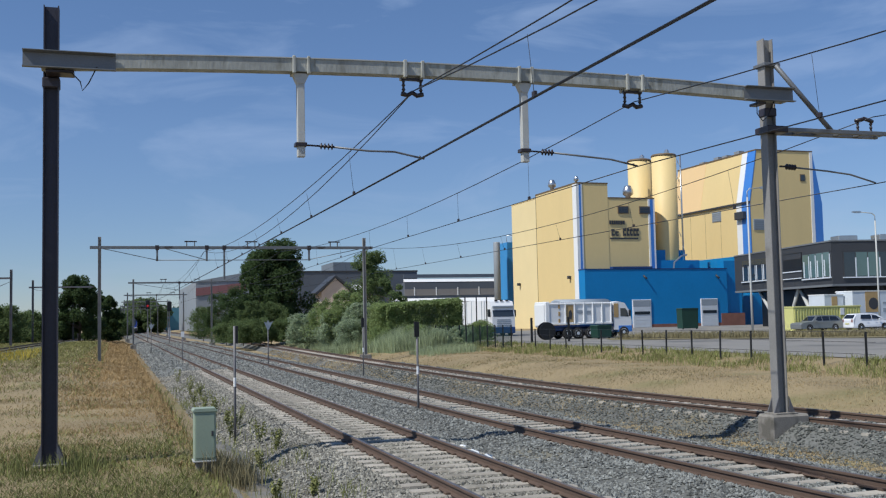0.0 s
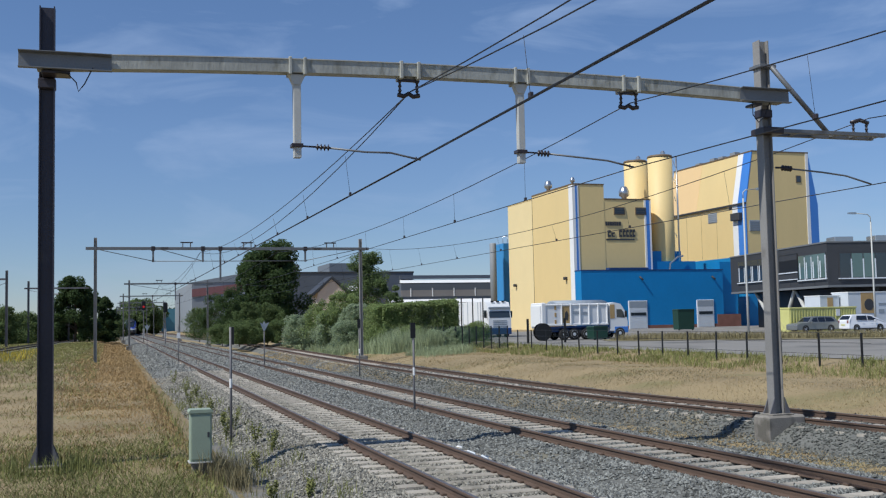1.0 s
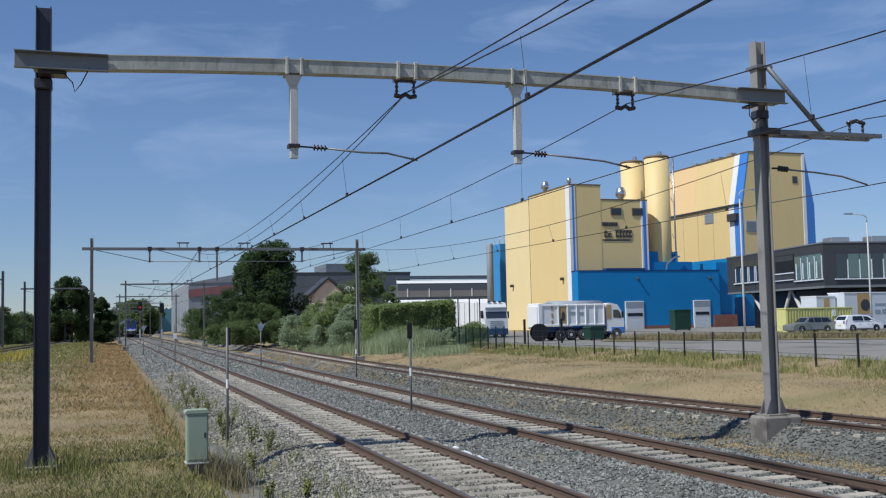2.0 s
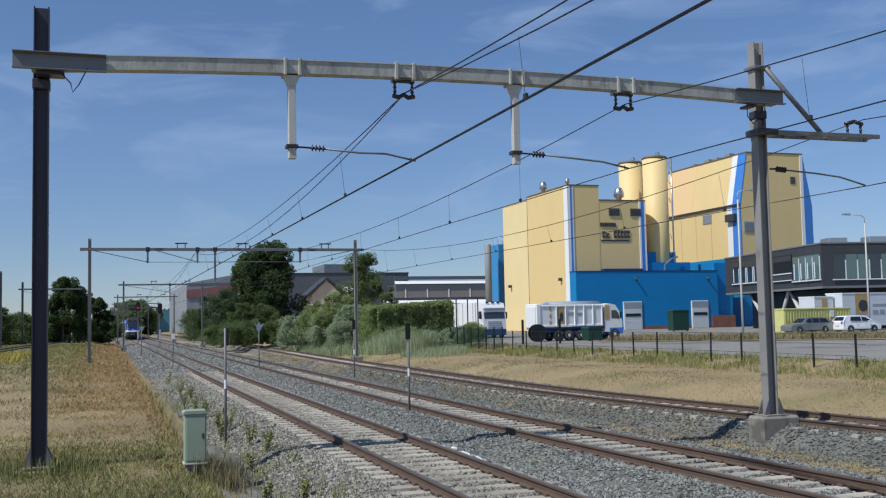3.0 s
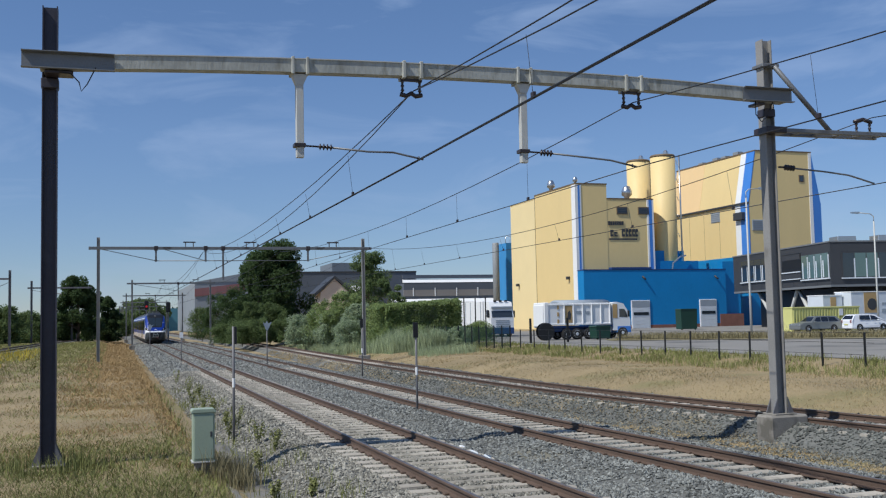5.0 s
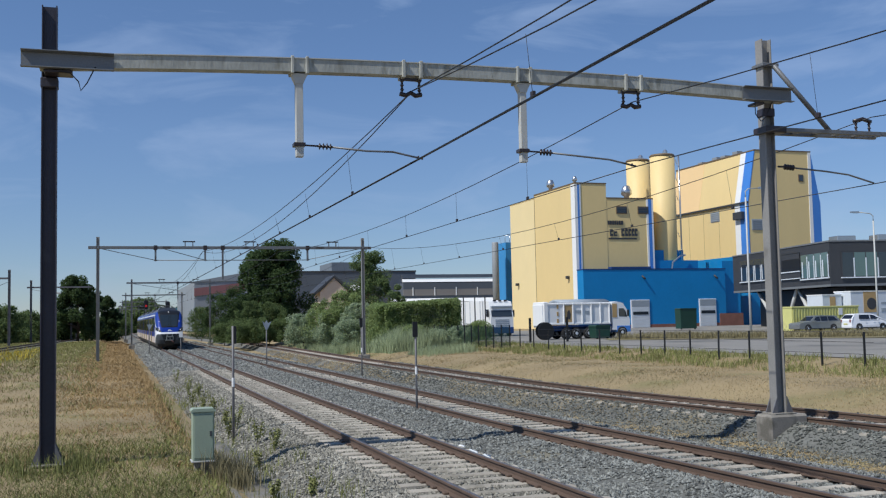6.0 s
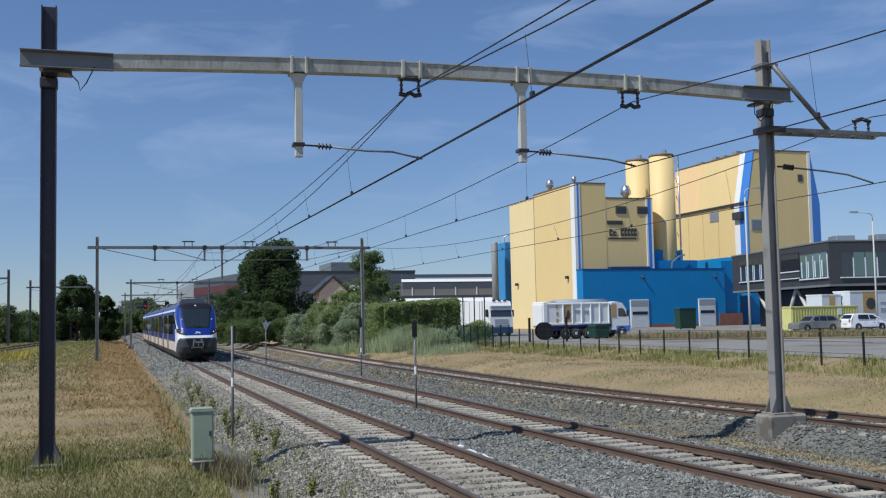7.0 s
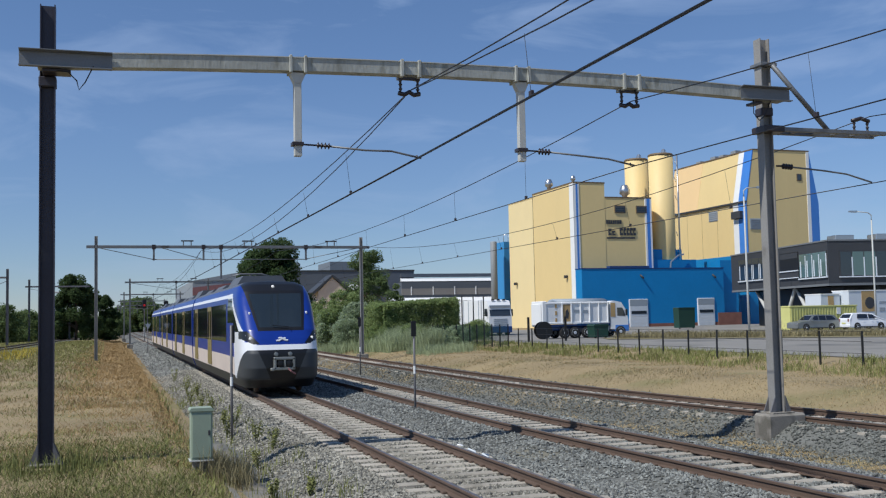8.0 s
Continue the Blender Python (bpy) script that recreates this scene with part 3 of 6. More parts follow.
def overhead_wires(label, supports, contacts, twin, far_sag=0.76):
    w = thing("overhead_wires", label, "overhead wires", group="overhead wires")
    for (y0, x0, z0), (y1, x1, z1) in zip(supports, supports[1:]):
        near = y0 < 0
        for sag in ((0.85, 1.2) if near else (0.74, 1.22)) if twin else ((1.05,) if near else (far_sag,)):
            rod("messenger_wire", w, span_points(y0, y1, x0, x1, z0, z1, sag), 0.013, "wire", 5)
    for (y0, x0, z0), (y1, x1, z1) in zip(contacts, contacts[1:]):
        for d in ((-0.02, 0.02) if twin else (0.0,)):
            rod("contact_wire", w, [(x0 + d, y0, z0), (x1 + d, y1, z1)], 0.013, "wire", 5)
    for (a, b), (c, d) in zip(zip(supports, supports[1:]), zip(contacts, contacts[1:])):
        n = 8
        for i in range(1, n):
            u = i / n
            y = a[0] + (b[0] - a[0]) * u
            xm = a[1] + (b[1] - a[1]) * u
            zm = a[2] + (b[2] - a[2]) * u - (1.1 if a[0] < 0 else 0.9 if twin else far_sag) * 4 * u * (1 - u)
            xc, zc = c[1] + (d[1] - c[1]) * u, c[2] + (d[2] - c[2]) * u
            if zm - zc > 0.1:
                rod("dropper", w, [(xm, y, zm), (xc, y, zc)], 0.005, "wire", 4)
                part("dropper_clamp", box(xc - 0.03, xc + 0.03, y - 0.05, y + 0.05, zc, zc + 0.09, 0.01), M["insul"], w)


Y0 = (-29, 20.38, 69.5, 128.5, 182, 236, 290, 345)
overhead_wires("dark catenary wires over the near track", [(y, 0.45 if y < 30 else 0.2, 7.32) for y in Y0],
               [(y, x, 5.86) for y, x in zip(Y0, (0.5, 0.55, 0.45, 0.3, -0.2, 0.3, -0.2, 0.3))], True)
overhead_wires("dark catenary wires over the second track", [(y, 5.66 if y < 30 else 5.3 if y < 80 else 4.2, 7.32) for y in Y0],
               [(y, x, 5.2 if y < 0 else 5.83 if y < 30 else 5.65) for y, x in zip(Y0, (6.6, 5.65, 5.4, 4.3, 3.7, 4.3, 3.7, 4.3))], False)
overhead_wires("dark catenary wires over the siding", [(y, x, z) for y, x, z in zip(Y0[:4], (13.0, 12.28, 11.5, 10.6), (7.25, 7.25, 7.6, 7.4))],
               [(y, x, z) for y, x, z in zip(Y0[:4], (13.0, 12.45, 11.7, 10.8), (5.62, 5.62, 5.75, 5.6))], False, 1.1)

# ---- foliage ----


def leaf_mesh(name, q, d, size, rng, mat):
    n = len(q)
    nm = 0.55 * d + np.array([-0.15, 0, 0.6]) + 0.6 * rng.normal(size=(n, 3))
    nm /= np.linalg.norm(nm, axis=1)[:, None]
    e1 = np.cross(nm, rng.normal(size=(n, 3)))
    e1 /= np.linalg.norm(e1, axis=1)[:, None]
    e2 = np.cross(nm, e1)
    s = size * rng.uniform(0.5, 1.25, n)[:, None]
    v = np.stack([q - e1 * s, q + e2 * s * 0.55 + e1 * s * 0.2, q + e1 * s, q - e2 * s * 0.55 + e1 * s * 0.2], 1).reshape(-1, 3)
    me = bpy.data.meshes.new(name)
    me.from_pydata(v.tolist(), [], np.arange(n * 4).reshape(-1, 4).tolist())
    me.materials.append(M[mat])
    return me


def tree(name, label, x, y, z0, h, r, mat, seed, leaves=5000, size=0.28, trunk=0.25, low=0.2, group="", lobes=60, category="tree", flat=1.0):
    """A tapered trunk with limbs, and a crown of many small leaf clumps in uneven lobes."""
    rng = np.random.default_rng(seed)
    t = thing(name, label, category, (x, y, z0), group)
    bm = bmesh.new()
    add_tube(bm, [(0, 0, -0.3), (0.05 * r, 0, h * 0.3), (0, 0.04 * r, h * 0.6), (0.02 * r, 0, h * 0.85)], trunk, 8, trunk * 0.3)
    for i in range(8):
        a, u = rng.uniform(0, math.tau), rng.uniform(0.15, 0.6)
        ln = r * rng.uniform(0.5, 0.85)
        add_tube(bm, [(0, 0, h * u), (math.cos(a) * ln * 0.5, math.sin(a) * ln * 0.5, h * u + ln * 0.3), (math.cos(a) * ln, math.sin(a) * ln, h * u + ln * 0.45)], trunk * 0.45, 6, trunk * 0.1)
    part("trunk", bm, M["bark"], t)
    u = rng.uniform(0, 1, lobes)
    hz = h * (low + (0.92 - low) * u)
    wide = r * np.sqrt(np.clip(1 - ((u - 0.4) / 0.66) ** 2, 0.06, 1))
    ang = rng.uniform(0, math.tau, lobes)
    rad = wide * rng.uniform(0.15, 0.86, lobes) ** 0.7
    lobes_r = r * rng.uniform(0.16, 0.36, lobes) * np.clip(1.2 - 0.4 * u, 0.5, 1.1)
    cen = np.stack([np.cos(ang) * rad, np.sin(ang) * rad, hz], 1)
    lr = lobes_r
    which = rng.integers(0, lobes, leaves)
    d = rng.normal(size=(leaves, 3))
    d /= np.linalg.norm(d, axis=1)[:, None]
    q = cen[which] + d * (lr[which] * rng.uniform(0.35, 1.1, leaves) ** 0.6)[:, None] * np.array([1, 1, 0.85 * flat])
    q[:, 2] = np.clip(q[:, 2], 0.08, None)
    ob = new("crown", leaf_mesh("crown", q, d, size, rng, mat))
    ob.parent = t
    return t


def bush(label, x, y, z0, h, r, mat, seed, leaves=1500, size=0.2, group="bushes along the line"):
    return tree("bush", label, x, y, z0, h, r, mat, seed, leaves, size, 0.05, 0.05, group, 70, "bush")


# ---- buildings ----


def pane(parent, x0, x1, z0, z1, y, mat="glass", frame="dark", bars=0):
    """A window in a wall that faces the line's near end: frame, pane and glazing bars."""
    w = part("window", box(x0, x1, y - 0.10, y + 0.2, z0, z1, 0.02), M[frame], parent)
    part("pane", box(x0 + 0.12, x1 - 0.12, y - 0.112, y - 0.095, z0 + 0.1, z1 - 0.1), M[mat], w)
    for i in range(1, bars + 1):
        x = x0 + (x1 - x0) * i / (bars + 1)
        part("glazing_bar", box(x - 0.05, x + 0.05, y - 0.15, y - 0.08, z0 + 0.05, z1 - 0.05), M["white"], w)
    return w


def feed_mill():
    t = thing("factory_tower", "yellow clad factory tower block with blue and white corner strips", "factory")
    x, y = 59.5, 136.0
    part("wall", box(x, x + 5.1, y, y + 15.2, 0.3, 22.0), M["yellow"], t, "yellow cladding of the tall part")
    part("wall", box(x + 0.05, x + 5.1, y + 15.2, y + 25.9, 0.3, 21.55), M["yellow2"], t, "paler yellow cladding")
    part("wall", box(x + 5.1, x + 12.9, y + 0.04, y + 22, 0.3, 19.85), M["yellow"], t)
    part("parapet", box(x - 0.06, x + 5.16, y - 0.06, y + 15.26, 22.0, 22.2), M["brown"], t)
    part("parapet", box(x - 0.01, x + 5.16, y + 15.3, y + 25.96, 21.55, 21.72), M["yellow2"], t)
    part("parapet", box(x + 5.16, x + 12.96, y - 0.02, y + 22.06, 19.85, 20.05), M["brown"], t)
    part("seam", box(x - 0.03, x + 0.02, y + 15.15, y + 15.27, 0.4, 22.0), M["brown"], t)
    # corner strips: white, blue, white
    for a, b, m in ((0.0, 0.40, "white"), (0.40, 0.72, "blue2"), (0.72, 0.95, "doorwhite")):
        part("corner_strip", box(x + a - 0.05, x + b - 0.05, y - 0.07, y + 0.02, 0.4, 21.95), M[m], t)
    part("corner_strip", box(x - 0.08, x - 0.03, y - 0.07, y + 1.3, 0.4, 21.95), M["white"], t)
    for a, b, m in ((11.8, 12.1, "white"), (12.1, 12.65, "blue2"), (12.65, 12.93, "white")):
        part("corner_strip", box(x + a, x + b, y - 0.05, y + 0.06, 8.0, 19.84), M[m], t)
    for a in (6.7, 10.3):
        w = part("window", box(x + a, x + a + 1.8, y - 0.08, y + 0.2, 17.6, 18.75, 0.02), M["brown"], t)
        part("pane", box(x + a + 0.12, x + a + 1.68, y - 0.092, y - 0.07, 17.72, 18.6), M["glass"], w)
        for k in range(3):
            part("louvre", box(x + a + 0.1, x + a + 1.7, y - 0.13, y - 0.08, 17.8 + k * 0.28, 17.9 + k * 0.28), M["dark"], w)
    # sign: plain dark shapes for the firm's lettering
    sign = part("sign", box(x + 5.3, x + 10.0, y - 0.03, y + 0.02, 13.75, 13.98), M["dark"], t, "dark lettering shapes of the firm's sign")
    rng = random.Random(4)
    u = x + 5.25
    while u < x + 7.6:
        wd = rng.uniform(0.26, 0.36)
        part("letter_shape", box(u, u + wd, y - 0.07, y + 0.01, 15.95, 16.55), M["dark"], sign)
        u += wd + 0.08
    for a, wd, h in ((5.55, 0.5, 1.0), (6.2, 0.5, 0.7), (7.45, 0.5, 1.15), (8.1, 0.42, 1.15), (8.65, 0.42, 1.15), (9.2, 0.42, 1.15), (9.72, 0.4, 1.15)):
        bm = bmesh.new()
        add_box(bm, x + a, x + a + wd, y - 0.08, y + 0.01, 14.25, 14.25 + h * 0.3)
        add_box(bm, x + a, x + a + wd * 0.38, y - 0.08, y + 0.01, 14.25 + h * 0.3, 14.25 + h)
        add_box(bm, x + a + wd * 0.38, x + a + wd, y - 0.08, y + 0.01, 14.25 + h * 0.62, 14.25 + h)
        part("letter_shape", bm, M["dark"], sign)
    # vents and lamps
    for vx, vy, z, s in ((x + 0.6, y + 10, 22.1, 1.0), (x + 0.35, y + 0.7, 22.1, 0.6), (x + 10.4, y + 3.5, 20.0, 1.3)):
        v = part("roof_vent", lathe([(0.3 * s, 0), (0.3 * s, 0.5 * s), (0.62 * s, 0.75 * s), (0.62 * s, 1.2 * s), (0.38 * s, 1.75 * s), (0.3 * s, 1.8 * s)], 14), M["chrome"], t, "bright metal roof vent", True)
        v.location = (vx, vy, z)
    for ly, z in ((22.5, 7.9), (2.6, 8.2)):
        part("wall_lamp", box(x - 0.5, x, y + ly, y + ly + 0.5, z - 0.2, z + 0.25, 0.05), M["dark"], t)


def low_hall():
    t = thing("factory_hall", "low blue clad loading hall with two roller doors", "factory")
    part("wall", box(59.45, 83.2, 133.9, 135.95, 1.0, 9.1), M["blue"], t, "plain blue cladding")
    part("wall", box(83.2, 86.2, 134.6, 139, 1.0, 10.4), M["blue"], t)
    part("wall", box(71.4, 80.0, 136.2, 141.0, 9.3, 10.6), M["blue"], t)
    part("wall", box(73.0, 78.0, 137.0, 141.2, 10.6, 12.2), M["blue"], t)
    part("parapet", box(59.4, 83.3, 133.84, 135.98, 9.1, 9.25), M["blue_dark"], t)
    part("parapet", box(64.0, 70.5, 133.82, 134.9, 9.25, 9.55), M["blue_dark"], t)
    part("plinth", box(59.5, 86.15, 133.87, 135.9, 0.4, 1.0), M["brick"], t)
    part("plinth", box(82.0, 86.1, 133.8, 134.6, 0.4, 2.4), M["brick"], t, "red brick base")
    for x0, x1 in ((66.95, 70.05), (78.45, 81.4)):
        d = part("roller_door", box(x0, x1, 133.78, 134.0, 0.5, 4.65, 0.02), M["white"], t, "pale roller door with a window strip")
        for k in range(6):
            part("door_section", box(x0 + 0.12, x1 - 0.12, 133.74, 133.79, 0.6 + k * 0.5, 1.06 + k * 0.5), M["doorwhite"], d)
        part("pane", box(x0 + 0.3, x1 - 0.3, 133.70, 133.745, 2.45, 2.9), M["glass"], d)
        part("door_section", box(x0 + 0.12, x1 - 0.12, 133.74, 133.79, 3.6, 4.55), M["greyblue"], d)
    for x in (69.0, 81.3):
        rod("wall_lamp", t, [(x, 133.9, 8.2), (x + 0.35, 133.5, 7.7)], 0.14, "dark")
    part("gas_pipe", tube([(75.2, 135.8, 9.1), (75.3, 135.7, 10.2), (76.6, 135.7, 11.2), (77.6, 135.8, 11.4)], 0.13, 8), M["chrome"], t)
    # blue stair tower and grey silo behind the tower block
    part("wall", box(60.2, 63.2, 166, 172, 0.3, 15.6), M["blue3"], t, "light blue annex")
    part("pilaster", box(61.3, 61.6, 165.9, 166.0, 0.3, 15.6), M["white"], t)
    part("window", box(61.8, 62.5, 165.88, 166.0, 5.5, 9.2), M["dark"], t)
    for k in range(4):
        rod("rail_post", t, [(60.2 + k * 0.85, 166.2, 15.6), (60.2 + k * 0.85, 166.2, 16.8)], 0.05, "chrome")
    rod("handrail", t, [(60.2, 166.2, 16.8), (62.8, 166.2, 16.8)], 0.05, "chrome")


def grey_silo():
    t = thing("storage_silo", "slim grey metal silo beside a blue annex", "silo", (57.9, 165.2, 0.3))
    part("shell", lathe([(0.58, 0), (0.58, 15.1), (0.5, 15.25)], 18), M["silo_grey"], t, "", True)


def silos():
    for cx, cy, r, top in ((74.8, 144.5, 1.85, 26.45), (75.75, 138.5, 1.9, 26.35)):
        t = thing("storage_silo", "tall yellow round silo with a pale rim", "silo", (cx, cy, 0.5), "yellow silos")
        part("shell", lathe([(r, 0), (r, top)], 28), M["yellow"], t, "", True)
        part("rim", lathe([(r + 0.06, top - 0.05), (r + 0.06, top + 0.12), (r - 0.1, top + 0.3), (0.2, top + 0.45)], 28), M["brown"], t, "", True)
        part("top_hatch", lathe([(0.4, 0), (0.4, 0.4), (0.15, 0.7)], 10), M["chrome"], t).location = (0.1, -0.8, top + 0.3)
        if r > 1.87:
            rod("ladder", t, [(1.9, -1.65, 9), (1.9, -1.65, top)], 0.14, "chrome")
            for k in range(6):
                rod("bracket", t, [(1.7, -1.5, 11 + k * 2.8), (0.9, -2.35, 11.6 + k * 2.8)], 0.05, "chrome")
        else:
            rod("downpipe", t, [(1.9, -0.6, 6), (1.9, -0.6, top - 2.5), (1.6, -0.9, top)], 0.2, "brown")


def tall_mill():
    """Tall block whose side walls lean inward above a knee, with blue and white edge strips."""
    t = thing("factory_block", "tall yellow factory block with slanted blue and white edge strips", "factory")
    x0, x1, y0, y1, zk, zt = 90.3, 104.0, 137.5, 161.0, 19.8, 28.2
    lean = 1.55
    bm = bmesh.new()

    def ring(z, d):
        return [bm.verts.new(q) for q in ((x0 + d, y0, z), (x1 - d, y0, z), (x1 - d, y1, z), (x0 + d, y1, z))]
    a, b, c = ring(0.4, 0), ring(zk, 0), ring(zt, lean)
    for lo, hi in ((a, b), (b, c)):
        for k in range(4):
            bm.faces.new((lo[k], lo[(k + 1) % 4], hi[(k + 1) % 4], hi[k]))
    bm.faces.new(a[::-1]), bm.faces.new(c)
    part("wall", bm, M["yellow"], t)
    part("base_wall", box(x0 - 0.06, x1 + 0.05, y0 - 0.07, y0 + 16, 0.45, 11.5), M["blue"], t, "blue lower wall")
    part("knee_ledge", box(x0 - 0.30, x0 + 0.05, y0 - 0.05, y1, zk - 0.02, zk + 0.24), M["dark"], t)
    part("roof_edge", box(x0 + lean - 0.1, x1 - lean + 0.1, y0 - 0.08, y1 + 0.05, zt, zt + 0.2), M["brown"], t)

    def flank(name, ya, yb, m, low=12.0, e=0.05):
        """A strip on the leaning side wall, folded at the knee."""
        bm = bmesh.new()
        for (za, da), (zb, db) in (((low, 0), (zk, 0)), ((zk, 0), (zt, lean)))[1 if low > zk else 0:]:
            q = [bm.verts.new(p) for p in ((x0 + da - e, ya, za), (x0 + da - e, yb, za), (x0 + db - e, yb, zb), (x0 + db - e, ya, zb),
                                           (x0 + da + 0.1, ya, za), (x0 + da + 0.1, yb, za), (x0 + db + 0.1, yb, zb), (x0 + db + 0.1, ya, zb))]
            for k in ((0, 1, 2, 3), (0, 4, 5, 1), (1, 5, 6, 2), (2, 6, 7, 3), (3, 7, 4, 0)):
                bm.faces.new([q[i] for i in k])
        bmesh.ops.recalc_face_normals(bm, faces=bm.faces)
        part(name, bm, M[m], t)
    flank("edge_strip", y0 - 0.03, y0 + 2.1, "blue2", 11.55)
    flank("edge_strip", y0 + 2.1, y0 + 3.55, "white", 11.55)
    flank("cladding_panel", y0 + 14.2, y1 - 0.1, "yellow3", zk + 0.25, 0.03)
    # straight white strip on the end wall, and the blue field between it and the folded edge
    part("edge_strip", prism([(101.85, 11.55), (102.5, 11.55), (x1 - lean + 0.02, zt - 0.02), (x1 - lean - 0.5, zt - 0.02)], y0 - 0.07, y0 + 0.05, "y"), M["white"], t)
    part("edge_strip", prism([(102.5, 11.55), (x1 + 0.02, 11.55), (x1 + 0.02, zk), (x1 - lean + 0.03, zt - 0.02)], y0 - 0.06, y0 + 0.05, "y"), M["blue2"], t)
    w = part("window", box(90.85, 93.35, y0 - 0.08, y0 + 0.2, 15.45, 17.2, 0.02), M["greyblue"], t)
    for k in range(5):
        part("louvre", box(90.95, 93.25, y0 - 0.14, y0 - 0.07, 15.6 + k * 0.32, 15.72 + k * 0.32), M["silo_grey"], w)
    p = part("louvre_panel", box(x0 - 0.07, x0 + 0.05, y0 + 8.0, y0 + 10.6, 17.6, 19.2), M["greyblue"], t)
    for k in range(5):
        part("louvre", box(x0 - 0.12, x0 - 0.06, y0 + 8.1, y0 + 10.5, 17.7 + k * 0.3, 17.82 + k * 0.3), M["silo_grey"], p)
    part("hood", box(x0 - 0.7, x0, y0 + 0.9, y0 + 3.3, 17.3, 18.5, 0.05), M["dark"], t)
    w = part("window", box(100.0, 100.95, y0 - 0.08, y0 + 0.2, 23.4, 24.55, 0.02), M["brown"], t)
    part("pane", box(100.12, 100.83, y0 - 0.1, y0 - 0.07, 23.52, 24.43), M["glass"], w)
    for vy, h in ((15.5, 0.35), (11.0, 0.5), (8.5, 0.4), (5.0, 0.55)):
        part("roof_hatch", box(x0 + lean + 0.3, x0 + lean + 1.3, y0 + vy, y0 + vy + 1.4, zt + 0.1, zt + 0.2 + h), M["silo_grey"], t)
    # panel joints of the cladding
    for k in range(1, 4):
        part("seam", box(x0 - 0.012, x0 + 0.01, y0 + 3.6 + k * 4.6, y0 + 3.65 + k * 4.6, 11.6, zk - 0.05), M["brown"], t)


def office():
    """Anthracite office storey raised on slanted columns; its long face lies along local x."""
    t = thing("office_building", "anthracite office storey raised on slanted pale columns", "office", (74.7, 119.1, 0), turn=-101.96)
    z0, z1, ln = 5.1, 10.0, 27.2
    part("wall", box(0, ln, 0, 24, z0, z1), M["dark"], t)
    part("roof_edge", box(-0.08, ln + 0.08, -0.08, 24.1, z1, z1 + 0.16), M["roof"], t)
    part("soffit_band", box(-0.03, ln + 0.03, -0.04, 24, z0, z0 + 0.25), M["roof"], t)
    for xa, xb, za, zb, m, n in ((2.6, 11.4, 6.5, 9.35, "glass", 4), (20.3, 27.0, 6.15, 9.0, "greenglass", 4)):
        w = part("window", box(xa, xb, -0.07, 0.1, za, zb), M["dark"], t)
        for i in range(n):
            a = xa + 0.12 + (xb - xa - 0.12) * i / n
            b = xa + (xb - xa - 0.12) * (i + 1) / n
            part("pane", box(a, b, -0.09, -0.06, za + 0.1, zb - 0.1), M[m], w)
            part("mullion", box(b - 0.02, b + 0.12, -0.13, -0.05, za, zb - (0.9 if m == "glass" else 0.3)), M["doorwhite"], w)
            part("blind", box(a + 0.2, a + 0.45, -0.1, -0.085, za + 0.1, zb - 0.9), M["doorwhite"], w)
        part("sill", box(xa - 0.1, xb + 0.1, -0.2, -0.02, za - 0.14, za), M["doorwhite"], w)
    # balcony between the windows: a flat black panel paints the shade of its recess
    r = part("loggia", box(15.2, 20.1, -0.06, 0.05, 7.15, 9.3), M["tblack"], t, "flat black panel for the shaded recess of a balcony")
    part("rear_wall", box(15.3, 20.0, -0.075, -0.055, 8.6, 9.2), M["dark"], r)
    part("balcony_rail", box(15.1, 20.2, -0.22, -0.1, 7.05, 7.18), M["doorwhite"], r)
    part("balcony_rail", box(15.1, 20.2, -0.22, -0.1, 6.25, 6.35), M["doorwhite"], r)
    part("balcony_panel", box(15.1, 20.2, -0.12, -0.06, 6.35, 7.05), M["dark"], r)
    w = part("window", box(ln - 0.1, ln + 0.07, 1.3, 18, 6.1, 8.9), M["dark"], t)
    for i in range(12):
        part("pane", box(ln + 0.05, ln + 0.09, 1.4 + i * 1.38, 2.66 + i * 1.38, 6.2, 8.8), M["greenglass" if i % 3 else "glass"], w)
        part("mullion", box(ln + 0.05, ln + 0.13, 2.66 + i * 1.38, 2.78 + i * 1.38, 6.1, 8.2), M["doorwhite"], w)
    part("sill", box(ln, ln + 0.2, 1.2, 18.1, 5.98, 6.1), M["doorwhite"], w)
    # panel joints of the dark cladding
    for k in range(1, 9):
        part("seam", box(k * 3.0, k * 3.0 + 0.03, -0.012, 0.01, z0 + 0.3, 6.0), M["tblack"], t)
    for xa, xb in ((6.0, 11.6), (17.3, 13.8), (17.5, 22.0)):
        rod("slanted_column", t, [(xa, 0.8, z0 + 0.1), (xb, 0.8, 0.4)], 0.24, "post")
    for xa in (1.0, 9, 18, 26):
        for ya in (6, 14):
            part("column", box(xa - 0.2, xa + 0.2, ya, ya + 0.4, 0.4, z0), M["dark"], t)
    # black block fills the space under the storey in place of its deep shade
    part("ground_floor_wall", box(1.0, ln - 3, 3.2, 23, 0.4, z0), M["tblack"], t, "black block standing for the deep shade under the office")
    for ya, h in ((2.0, 0.5), (6.8, 0.6)):
        part("roof_unit", box(ln - 4, ln - 2, ya, ya + 2.2, z1 + 0.16, z1 + 0.3 + h, 0.05), M["chrome"], t)


